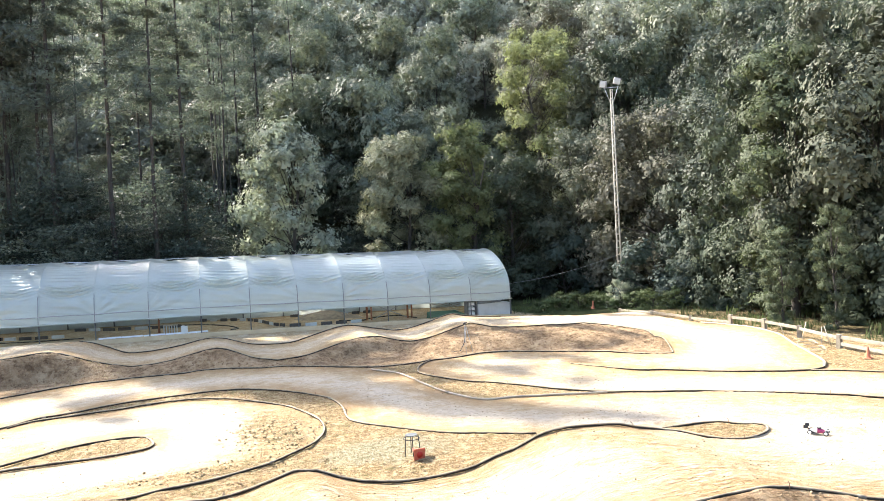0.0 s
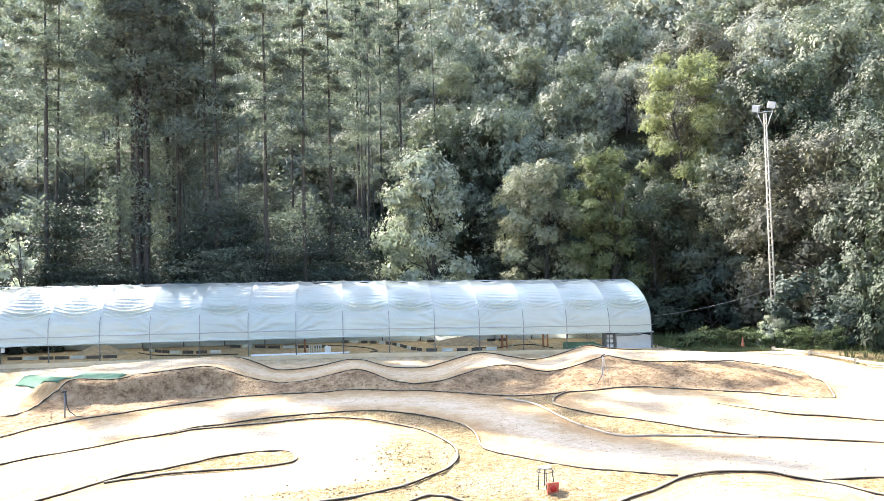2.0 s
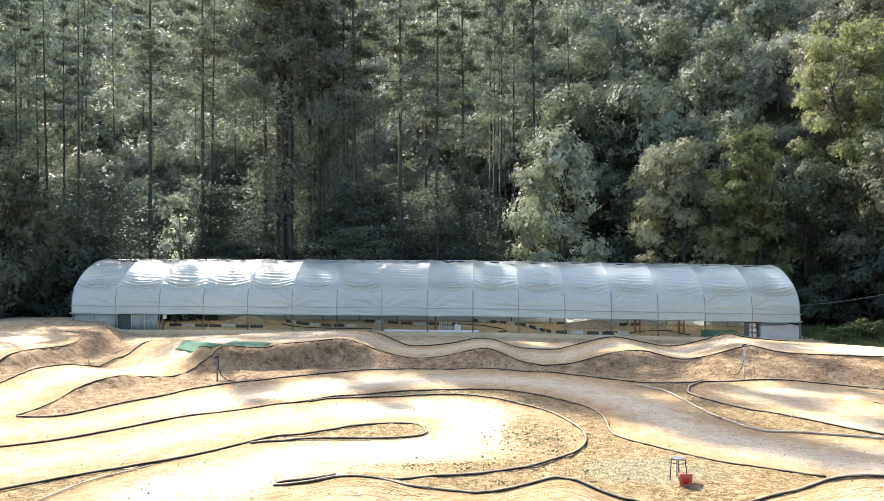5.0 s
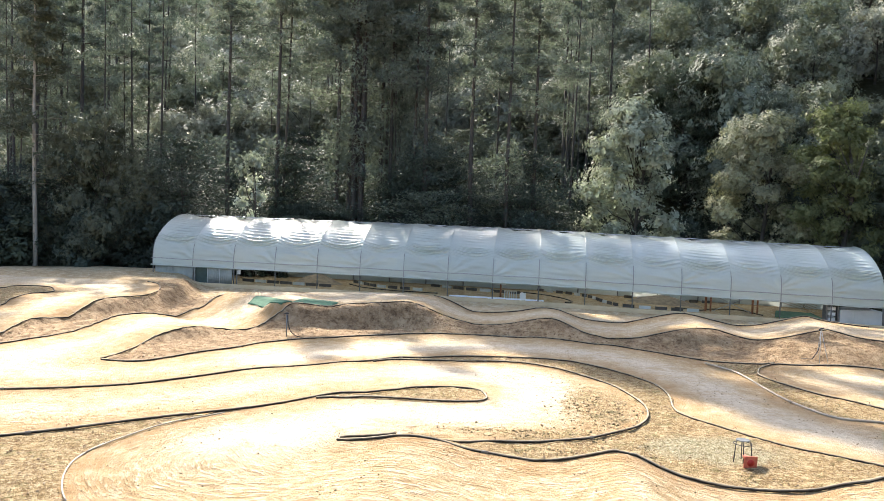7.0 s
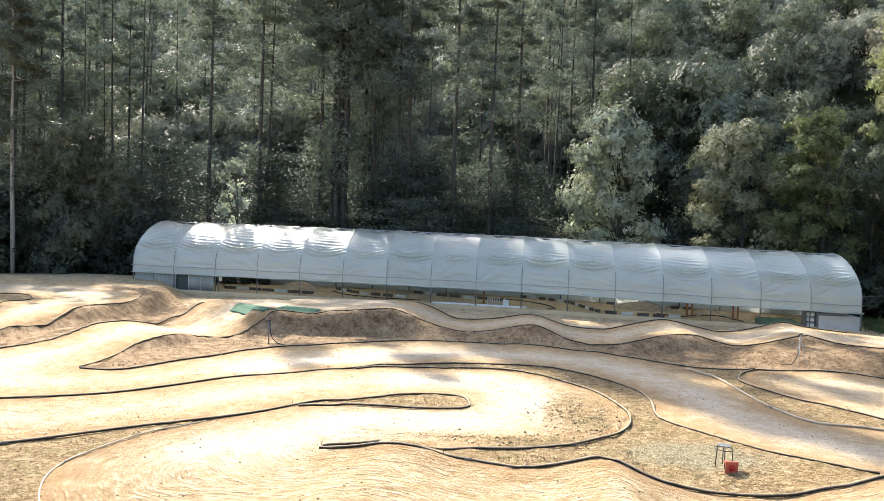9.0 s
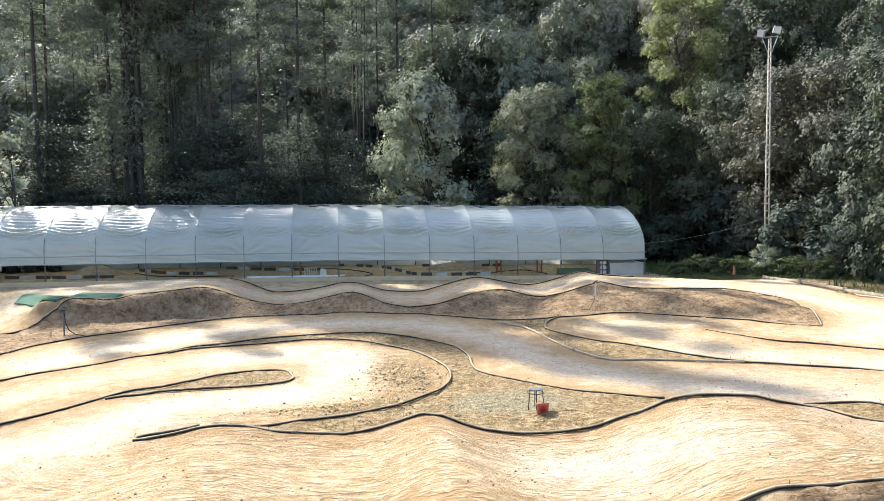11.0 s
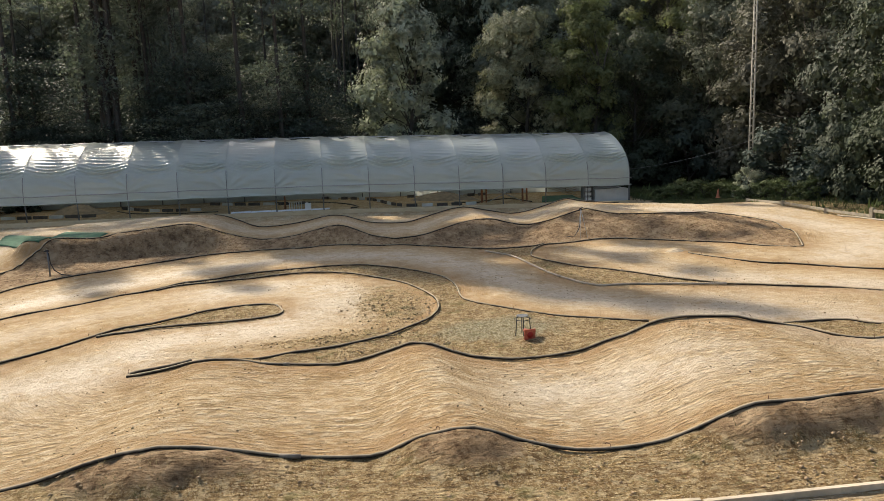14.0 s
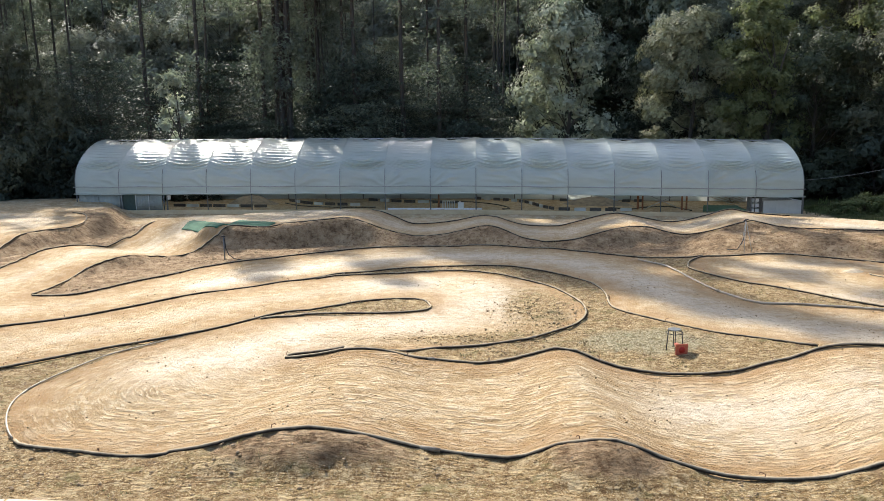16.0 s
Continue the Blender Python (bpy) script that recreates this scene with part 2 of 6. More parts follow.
SOIL = soil()
FILM = film()
LEAF_OAK = leaf("leaf_oak", (0.05, 0.066, 0.045))
LEAF_GREY = leaf("leaf_grey", (0.076, 0.09, 0.066))
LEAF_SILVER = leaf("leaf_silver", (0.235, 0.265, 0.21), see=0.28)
# the slim tree's sun glints are put into this very pale leaf colour
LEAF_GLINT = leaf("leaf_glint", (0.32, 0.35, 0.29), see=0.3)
LEAF_BROWN = leaf("leaf_brown", (0.096, 0.098, 0.074))
LEAF_BRIGHT = leaf("leaf_bright", (0.18, 0.198, 0.10), see=0.4)
LEAF_DEEP = leaf("leaf_deep", (0.046, 0.064, 0.053))
LEAF_PINE = leaf("leaf_pine", (0.105, 0.127, 0.108), see=0.3)
LEAF_FRESH = leaf("leaf_fresh", (0.085, 0.105, 0.062), see=0.3)
LEAF_FAN = leaf("leaf_fan", (0.12, 0.142, 0.068), see=0.35)
LEAF_OLIVE = leaf("leaf_olive", (0.20, 0.21, 0.135))
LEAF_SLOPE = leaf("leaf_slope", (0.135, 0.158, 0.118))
# paler than the near oaks: the hill's haze is in the colour
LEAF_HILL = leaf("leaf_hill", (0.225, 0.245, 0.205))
LEAF_WEED = leaf("leaf_weed", (0.07, 0.095, 0.04))
LEAF_RANK = leaf("leaf_rank", (0.085, 0.11, 0.045), see=0.3)
LEAF_STRAW = leaf("leaf_straw", (0.34, 0.28, 0.14), see=0.3)
BARK = bark("bark", (0.024, 0.021, 0.018), (0.075, 0.065, 0.056))
BARK_PALE = bark("bark_pale", (0.16, 0.14, 0.115), (0.36, 0.33, 0.28))
# the pale tone is dust plus the sheen along the hose's top
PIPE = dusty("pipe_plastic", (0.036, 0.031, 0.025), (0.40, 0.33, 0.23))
TAPE = plain("dusty_tape", (0.19, 0.165, 0.13), 0.8, 0, 0.3, 12)
PIPE_PALE = plain("pipe_faded", (0.33, 0.285, 0.22), 0.6, 0, 0.4, 2.0)
STEEL = plain("galvanised_steel", (0.42, 0.43, 0.44), 0.45, 0.8, 0.25, 4)
STRIP = plain("clamping_strip_steel", (0.27, 0.28, 0.285), 0.55, 0.4, 0.3, 4)
STEEL_DARK = plain("dull_steel", (0.16, 0.165, 0.17), 0.55, 0.5, 0.3, 4)
STEEL_DULL = plain("dull_grey_casing", (0.25, 0.255, 0.26), 0.6, 0.2, 0.2, 4)
RUST = plain("rusty_steel", (0.16, 0.085, 0.05), 0.8, 0.2, 0.4, 14)
CONCRETE = plain("concrete", (0.40, 0.37, 0.31), 0.9, 0, 0.2, 5, 0.4)
RENDERED = plain("clay_render", (0.54, 0.425, 0.27), 0.92, 0, 0.16, 1.2, 0.4)
LOG = plain("grey_log", (0.25, 0.22, 0.17), 0.9, 0, 0.35, 5, 0.5)
BOARD_DARK = plain("dusty_black_board", (0.075, 0.068, 0.06), 0.8, 0, 0.3, 6)
PALE_BOARD = plain("pale_timber", (0.44, 0.37, 0.275), 0.85, 0, 0.25, 5, 0.5)
ORANGE_FADED = plain("orange_faded", (0.50, 0.17, 0.09), 0.6, 0, 0.25, 14)
TIMBER = plain("weathered_timber", (0.46, 0.41, 0.33), 0.85, 0, 0.25, 6, 0.5)
TIMBER_RED = plain("red_brown_timber", (0.26, 0.11, 0.055), 0.8, 0, 0.25, 6, 0.4)
WHITE = plain("white_sheet", (0.74, 0.76, 0.78), 0.5, 0, 0.06, 2)
GREY_SHEET = plain("grey_sheet", (0.50, 0.53, 0.52), 0.6, 0, 0.12, 2)
BLACK = plain("black_rubber", (0.025, 0.025, 0.027), 0.75, 0, 0.3, 20)
TURF = plain("green_carpet", (0.045, 0.12, 0.07), 0.95, 0, 0.25, 3.5, 0.6)
ORANGE = plain("orange_plastic", (0.42, 0.10, 0.06), 0.5, 0, 0.25, 12)
ORANGE_DARK = plain("orange_plastic_inside", (0.36, 0.018, 0.012), 0.6, 0, 0.2, 12)
STONE = plain("stone", (0.42, 0.36, 0.27), 0.95, 0, 0.3, 20, 0.5)
GLASS_LAMP = plain("lamp_glass", (0.55, 0.57, 0.58), 0.2, 0, 0.1, 3)
PAINT_WHITE = plain("car_white", (0.75, 0.74, 0.72), 0.3, 0, 0.05, 5)
PAINT_PINK = plain("car_magenta", (0.30, 0.03, 0.10), 0.3, 0, 0.1, 5)


# ---- the lie of the land ----
def smooth(v):
    v = np.clip(v, 0.0, 1.0)
    return v * v * (3 - 2 * v)


def dense(rows, n):
    """A smooth line through rows of numbers (Catmull-Rom), n steps to a span."""
    p = np.array(rows, float)
    p = np.vstack([2 * p[0] - p[1], p, 2 * p[-1] - p[-2]])
    out = []
    for i in range(1, len(p) - 2):
        for k in range(n):
            u = k / n
            a, b, c, d = p[i - 1], p[i], p[i + 1], p[i + 2]
            out.append(0.5 * (2 * b + (c - a) * u + (2 * a - 5 * b + 4 * c - d) * u * u + (3 * b - a - 3 * c + d) * u ** 3))
    return np.array(out + [p[-2]])


# jump lanes, seen as ribbons: rows of x, y, height along their near and far edges
NEAR_A = [(-10.3, 26.7, .8), (-9.5, 26.91, .8), (-8.2, 27, .72), (-7.4, 27.27, .83), (-6.6, 27.55, .87), (-5.55, 27.91, .94), (-5.1, 27.97, .93), (-4.66, 27.91, .83),
          (-4.2, 27.85, .64), (-3.54, 27.75, .43), (-2.87, 27.66, .28), (-2.43, 27.6, .22), (-1.55, 27.6, .27), (-.67, 27.6, .45), (0, 27.6, .6), (.5, 27.43, .63),
          (1.05, 27.14, .46), (1.66, 26.81, .25), (2.3, 26.5, .19), (3.3, 26.53, .2), (3.95, 26.74, .31), (4.83, 27.02, .48), (5.6, 27.27, .58), (6.39, 27.47, .54),
          (7.05, 27.59, .35), (7.72, 27.7, .22), (8.33, 27.6, .27), (8.92, 27.5, .43), (9.89, 27.35, .74), (10.28, 27.28, .77), (11.25, 27.1, .55), (13.5, 27, .45)]
FAR_A = [(-10.3, 31.5, .8), (-7, 32.2, .85), (-4.83, 32.09, .84), (-3.81, 32.01, .52), (-3.18, 31.96, .27), (-2.54, 31.9, .22), (-1.27, 31.75, .33), (0, 31.6, .58),
         (.72, 31.39, .55), (1.2, 31.26, .41), (1.93, 31.05, .23), (3.2, 30.9, .2), (3.62, 31.03, .22), (4.87, 31.38, .49), (6, 31.7, .64), (7.14, 31.84, .42),
         (8.4, 31.97, .2), (9.59, 31.87, .42), (10.5, 31.76, .7), (10.96, 31.7, .77), (11.67, 31.65, .62), (13.5, 31.5, .45)]
NEAR_B = [(-8, 8.7, 0), (-5.2, 8.55, 0), (-4.4, 8.42, 0), (-3.65, 8.5, .08), (-2.9, 8.58, .27), (-2.17, 8.6, .37), (-1.45, 8.59, .28), (-.73, 8.57, .11), (.3, 8.55, 0),
          (.68, 8.49, .1), (1, 8.41, .24), (1.47, 8.31, .37), (1.8, 8.26, .32), (2.3, 8.19, .14), (2.9, 8.1, .02), (3.5, 8.06, 0), (3.97, 8.07, .03), (4.4, 8.08, .13),
          (4.83, 8.09, .27), (5.3, 8.09, .39), (6, 8.08, .38), (7.1, 8.05, .42), (7.6, 8.01, .37), (8.5, 7.9, .16), (9, 7.7, .06), (10.5, 7.4, 0)]
FAR_B = [(-8, 12.8, 0), (-4.2, 12.75, 0), (-3.5, 12.63, .05), (-3, 12.55, .12), (-2.35, 12.43, .26), (-1.74, 12.39, .24), (-1.13, 12.37, .1), (-.4, 12.36, .03),
         (.1, 12.34, .03), (.76, 12.2, .19), (1.29, 12.11, .37), (1.62, 12.06, .34), (1.91, 12, .23), (2.37, 11.94, .09), (3.28, 11.8, 0), (4.24, 11.88, .05),
         (4.71, 11.92, .16), (5.2, 11.96, .25), (5.73, 11.97, .42), (6.3, 11.99, .48), (7.28, 11.98, .42), (7.78, 11.96, .29), (8.43, 11.95, .16), (9.1, 11.93, .07), (10.5, 11.9, 0)]
RIBBONS = [(NEAR_A, FAR_A, 1.0), (NEAR_B, FAR_B, 0.75)]
# other raised lanes: half width, width of the bank, and rows of x, y, height along the middle
LANES = [
    (2.15, 1.2, [(12.5, 29.3, .5), (15, 28.5, .4), (17, 26.6, .28), (18.8, 24.4, .05)]),
    (0.6, 1.6, [(9, 26.2, .45), (12, 25.8, .5), (14.2, 24.6, .42), (15.0, 22.8, .2)]),
    (2.1, 0.9, [(-16, 18, 0), (-15, 21, .05), (-13.5, 23.9, .3), (-12.4, 25.5, .06), (-11.9, 26.9, .45), (-11.4, 28.2, .8), (-10, 29, .8)]),
    (6.3, 1.0, [(-24, 19, 0), (-24, 22.5, .3), (-23.8, 26, .55), (-23.5, 29.5, .6), (-24.5, 33, .6), (-26, 36, .55)]),
]
# the foot of the wooded hill
FOOT = [(-150, 40), (-70, 52), (-30, 55), (16, 55), (26, 46), (31, 32), (33, 18), (34, 0), (40, -60)]


def hill(x, y):
    """Metres beyond the foot of the hill (negative on the flat)."""
    best, side = np.full(x.shape, 1e9), np.zeros(x.shape)
    for (ax, ay), (bx, by) in zip(FOOT, FOOT[1:]):
        dx, dy = bx - ax, by - ay
        u = np.clip(((x - ax) * dx + (y - ay) * dy) / (dx * dx + dy * dy), 0, 1)
        d = np.hypot(x - ax - u * dx, y - ay - u * dy)
        s = np.where(dx * (y - ay) - dy * (x - ax) > 0, 1.0, -1.0)
        near = d < best
        best, side = np.where(near, d, best), np.where(near, s, side)
    return best * side


def fall(x):
    """The fall of the ground along the greenhouse."""
    return np.interp(x, [-23, -10, 0, 7, 17.5, 30], [.2, .12, .02, -.14, -.35, -.35])


def land(x, y):
    """The height of the ground at x, y (arrays)."""
    x, y = np.asarray(x, float), np.asarray(y, float)
    z = np.zeros(x.shape)
    close = (np.abs(x) < 45) & (y > 3) & (y < 60)
    px, py = x[close], y[close]
    if px.size:
        top = np.zeros(px.shape)
        for half, bank, rows in LANES:
            line = dense(rows, 8)
            best, h = np.full(px.shape, 1e9), np.zeros(px.shape)
            for cx, cy, ch in line:
                d = (px - cx) ** 2 + (py - cy) ** 2
                near = d < best
                best, h = np.where(near, d, best), np.where(near, ch, h)
            top = np.maximum(top, h * smooth(1 - (np.sqrt(best) - half) / bank))
        for near_rows, far_rows, bank in RIBBONS:
            a, b = dense(near_rows, 4), dense(far_rows, 4)
            u = np.clip(px, a[0, 0], a[-1, 0])
            ya, za = np.interp(u, a[:, 0], a[:, 1]), np.interp(u, a[:, 0], a[:, 2])
            yb, zb = np.interp(u, b[:, 0], b[:, 1]), np.interp(u, b[:, 0], b[:, 2])
            v = np.clip((py - ya) / (yb - ya), 0, 1)
            out = np.maximum(np.maximum(ya - py, py - yb), 0.0)
            off = np.hypot(out, px - u)
            top = np.maximum(top, (za + (zb - za) * v) * smooth(1 - np.maximum(off - 0.08, 0) / bank))
        top -= 0.32 * np.exp(-((py - 38.0) / 1.3) ** 4) * smooth((px + 24) / 3) * smooth((17.5 - px) / 3) * (py < 39.5)
        z[close] = top + fall(px) * smooth((py - 32) / 5)
    up = hill(x, y)
    rise = np.where(up > 0, (0.5 + 0.2 * smooth((x + 5) / 25)) * up * smooth(up / 12), 0)
    # the slope eases off towards the ridge
    eased = np.where(rise > 36, 36 + 20 * (1 - np.exp(-np.maximum(rise - 36, 0) / 20)), rise)
    z = z + rise + (eased - rise) * smooth((x - 8) / 22)
    z = z + 0.9 * smooth((y - 48) / 8) * smooth(1 - up / 30) * 0.3
    return z


# plan of the border pipes: x, y
FAR_EDGE = [(-4.83, 32.09), (-2.54, 31.90), (-0.02, 31.60), (2.63, 30.85), (3.62, 31.03), (6.01, 31.70), (8.16, 31.96), (8.65, 31.98), (10.96, 31.70), (13.29, 31.52)]
BERM = [(-11.98, 18.30), (-11.99, 19.20), (-12.20, 20.90), (-12.00, 22.00), (-11.60, 22.85), (-11.10, 23.75), (-10.50, 24.25), (-10.22, 25.00), (-10.05, 25.80), (-9.78, 26.45),
    (-9.45, 26.85), (-9.00, 26.98), (-8.10, 26.97), (-7.40, 27.27), (-5.55, 27.91), (-5.12, 27.97), (-0.02, 27.60), (0.41, 27.48), (2.07, 26.59), (2.66, 26.32), (5.94, 27.38), (7.72, 27.70), (11.82, 27.00), (14.93, 27.28), (15.42, 27.19),
    (15.98, 26.28), (16.59, 24.73), (16.47, 24.16), (15.88, 22.57), (15.44, 21.61), (14.89, 20.58), (14.62, 20.45), (13.99, 20.84), (13.47, 21.42), (13.16, 22.03),
    (12.36, 22.60), (10.74, 23.90), (9.74, 24.17), (9.09, 24.19), (8.15, 23.99), (7.38, 23.89), (6.79, 23.15), (6.47, 22.42), (6.36, 21.54), (7.06, 19.82), (7.66, 19.08),
    (8.21, 18.30), (8.69, 17.50), (9.70, 16.24)]
MID_FAR = [(-11.90, 18.17), (-11.24, 18.16), (-10.66, 18.51), (-9.92, 20.22), (-9.41, 20.99), (-8.99, 22.13), (-8.51, 22.84), (-7.97, 23.48), (-7.17, 24.03), (-6.54,
    24.61), (-4.20, 26.21), (-3.18, 26.45), (-2.13, 26.55), (-1.07, 26.50), (-0.02, 26.64), (1.01, 26.24), (2.00, 25.76), (2.98, 25.51), (4.72, 24.20), (5.54, 23.72),
    (6.45, 23.68), (7.02, 23.78), (7.52, 24.22)]
MID_WHITE = [(5.13, 23.34), (5.64, 22.30), (5.80, 21.51), (5.89, 20.59), (5.98, 19.17), (6.32, 17.77), (6.69, 17.08), (7.58, 16.92), (9.67, 16.19), (10.35, 15.91),
    (11.59, 15.23), (12.15, 14.84), (14.10, 13.17), (14.41, 12.65), (14.94, 12.09)]
MID_NEAR = [(-16.5, 14.1), (-13.9, 14.3), (-11.95, 14.43), (-9.84, 15.48), (-8.85, 16.50), (-7.99, 17.72), (-7.49, 18.33), (-6.87, 18.74), (-6.13, 19.33), (-5.64, 19.88), (-4.93, 20.29), (-4.25,
    21.06), (-3.45, 21.40), (-2.64, 21.86), (-1.79, 22.13), (-0.91, 22.30), (-0.02, 22.38), (0.86, 22.26), (1.69, 21.65), (2.43, 20.72), (2.83, 20.04), (3.05, 19.48),
    (3.17, 18.81), (3.20, 18.12), (3.10, 17.16), (3.14, 16.63), (3.32, 16.24), (3.71, 15.71), (4.61, 14.63), (5.52, 14.03), (6.37, 13.53)]
INNER_LOOP = [(-4.76, 20.27), (-4.20, 20.78), (-2.55, 21.11), (-1.73, 21.37), (-0.88, 21.52), (-0.02, 21.32), (0.80, 20.66), (1.54, 19.66), (1.94, 19.04), (2.16, 18.39),
    (2.36, 17.66), (2.46, 16.92), (2.43, 16.24), (2.32, 15.73), (2.10, 15.24), (1.75, 14.76), (1.23, 14.25), (0.87, 13.95), (-0.02, 13.52), (-1.10, 13.25), (-2.40,
    12.55)]
NEAR_FAR = [(-2.50, 12.58), (-3.10, 12.78), (-3.48, 12.78), (-3.60, 12.66), (-3.42, 12.56), (-2.04, 12.40), (-0.02, 12.34), (3.28, 11.80), (5.18, 11.96), (6.30, 11.99),
    (8.40, 11.96), (8.78, 11.80), (8.98, 11.45), (9.30, 11.20), (9.69, 11.16), (10.07, 11.28), (10.45, 11.51), (10.67, 11.82), (10.57, 12.01), (10.28, 12.18), (10.07,
    12.46), (9.30, 12.60), (8.60, 12.50)]
NEAR_NEAR = [(-6.35, 13.94), (-7.01, 13.04), (-7.25, 12.37), (-7.43, 11.37), (-7.45, 11.02), (-7.36, 10.57), (-7.17, 10.09), (-6.92, 9.65), (-6.63, 9.25), (-6.34, 8.96),
    (-6.03, 8.79), (-4.74, 8.53), (-4.36, 8.51), (-4.00, 8.53), (-3.66, 8.62), (0.33, 8.55), (1.47, 8.31), (3.26, 8.06), (5.27, 8.09), (7.12, 8.05), (8.53, 7.89), (9.48,
    7.57)]
OUTER_HAIRPIN = [(20.45, 26.18), (20.73, 25.42), (20.88, 23.88), (20.74, 22.77), (20.42, 21.67), (19.09, 19.60), (17.61, 17.15), (17.07, 16.41), (16.55, 15.94), (16.18,
    15.84), (15.73, 15.90), (15.02, 16.21), (13.88, 16.97), (12.72, 18.07), (12.07, 18.56), (11.10, 20.30), (11.07, 20.71)]
RIGHT_THIN = [(15.92, 15.78), (16.44, 15.39), (17.57, 14.25)]
TIP = [(-11.8, 9.8), (-10.5, 10.7), (-9.40, 11.40), (-8.72, 12.00), (-8.00, 12.70), (-7.26, 13.42), (-6.84, 13.73), (-5.98, 14.50), (-5.55, 15.01), (-4.65, 16.25), (-4.03, 16.45),
    (-3.45, 16.97), (-2.83, 17.41), (-1.87, 17.64), (-1.58, 17.59), (-1.35, 17.39), (-1.18, 16.78), (-1.28, 16.45), (-1.60, 16.28), (-2.24, 16.17), (-3.81, 16.08),
    (-4.28, 15.87), (-4.70, 15.80), (-5.00, 15.62)]
LEFT_Q1 = [(-18.1, 17.8), (-17.3, 19.6), (-17.14, 20.76), (-17.30, 21.45), (-17.45, 22.43), (-17.36, 22.88), (-17.08, 23.83), (-17.11, 24.35), (-17.25, 25.20), (-17.44, 26.92), (-17.12, 28.00),
    (-17.01, 29.12), (-17.26, 30.47), (-18.11, 32.17), (-18.93, 33.41), (-19.88, 34.00)]
LEFT_Q3 = [(-21.6, 21.8), (-20.5, 23.2), (-20.01, 24.22), (-20.56, 25.48), (-21.07, 27.06), (-20.78, 27.69), (-20.79, 28.23), (-21.36, 29.05), (-22.16, 29.83), (-23.02, 29.93), (-23.64, 29.35), (-23.50, 28.60),
    (-24.2, 28.1), (-26.0, 27.6)]
LEFT_Q2 = [(-18.4, 17.2), (-17.0, 18.5), (-16.01, 19.41), (-15.79, 20.31), (-15.42, 21.11), (-15.26, 22.32), (-15.43, 24.18), (-15.20, 24.89), (-14.70, 26.00), (-13.75, 26.90), (-13.50, 27.50),
    (-13.40, 28.90)]


# ---- mesh helpers ----
def mesh_of(name, verts, faces, material, flat=False):
    m = bpy.data.meshes.new(name)
    m.from_pydata([tuple(map(float, v)) for v in verts], [], [tuple(int(i) for i in f) for f in faces])
    m.materials.append(material)
    if not flat:
        m.polygons.foreach_set("use_smooth", [True] * len(m.polygons))
    m.update()
    return m


def quads_of(name, verts, material):
    """A mesh of loose leaves; verts has the shape (n, corners, 3)."""
    n, c = verts.shape[:2]
    m = bpy.data.meshes.new(name)
    m.vertices.add(c * n)
    m.vertices.foreach_set("co", np.ascontiguousarray(verts, dtype=np.float32).ravel())
    m.loops.add(c * n)
    m.loops.foreach_set("vertex_index", np.arange(c * n, dtype=np.int32))
    m.polygons.add(n)
    m.polygons.foreach_set("loop_start", np.arange(0, c * n, c, dtype=np.int32))
    m.polygons.foreach_set("loop_total", np.full(n, c, dtype=np.int32))
    m.materials.append(material)
    m.update(calc_edges=True)
    return m


def part(name, bm, material, parent, label=""):
    """Links a bmesh, or a mesh, as one object under a thing or a part."""
    if isinstance(bm, bmesh.types.BMesh):
        m = bpy.data.meshes.new(name)
        bm.to_mesh(m)
        bm.free()
        m.materials.append(material)
    else:
        m = bm
    ob = new(name, m)
    ob.parent = parent
    if label:
        ob["label"] = label
    return ob


def thing(name, at, label, category, group="", kind="", turn=0.0):
    ob = new(name)
    ob.matrix_basis = pose(*at, 0, 0, turn)
    ob.empty_display_size = 0.2
    return tagged(ob, label, category, group, kind)


def box(bm, x0, x1, y0, y1, z0, z1, bevel=0.0, m=None):
    """A box with bevelled edges, added to bm."""
    made = bmesh.ops.create_cube(bm, size=1.0)["verts"]
    bmesh.ops.transform(bm, verts=made, matrix=(m or Matrix()) @ Matrix.Translation(((x0 + x1) / 2, (y0 + y1) / 2, (z0 + z1) / 2)) @ Matrix.Diagonal((x1 - x0, y1 - y0, z1 - z0, 1)))
    if bevel:
        edges = list({e for v in made for e in v.link_edges})
        bmesh.ops.bevel(bm, geom=edges, offset=bevel, segments=2, profile=0.7, affect="EDGES")
    return bm


def boxed(*a, **k):
    return box(bmesh.new(), *a, **k)


def rings(path, radii, n=8, up=None):
    """Verts and faces of a tube along path (points), capped at both ends."""
    path = [Vector(p) for p in path]
    verts, faces = [], []
    side = None
    for i, p in enumerate(path):
        d = (path[min(i + 1, len(path) - 1)] - path[max(i - 1, 0)]).normalized()
        if side is None:
            side = d.orthogonal().normalized()
        side = (side - d * side.dot(d)).normalized()
        other = d.cross(side)
        r = float(radii[i] if hasattr(radii, "__len__") else radii)
        for k in range(n):
            a = 2 * math.pi * k / n
            verts.append(p + r * (math.cos(a) * side + math.sin(a) * other))
    for i in range(len(path) - 1):
        for k in range(n):
            faces.append((i * n + k, i * n + (k + 1) % n, (i + 1) * n + (k + 1) % n, (i + 1) * n + k))
    faces.append(tuple(range(n - 1, -1, -1)))
    faces.append(tuple(range((len(path) - 1) * n, len(path) * n)))
    return verts, faces


def tube(name, path, radii, material, n=8):
    v, f = rings(path, radii, n)
    return mesh_of(name, v, f, material)


def ground_at(x, y):
    return float(land(np.array([x]), np.array([y]))[0])


# ---- ground ----
PIPE_LINES = [FAR_EDGE, BERM, MID_FAR, MID_NEAR, INNER_LOOP, NEAR_FAR, NEAR_NEAR, OUTER_HAIRPIN, TIP, LEFT_Q1, LEFT_Q2, LEFT_Q3]
FAINT_LINES = [MID_WHITE, RIGHT_THIN]
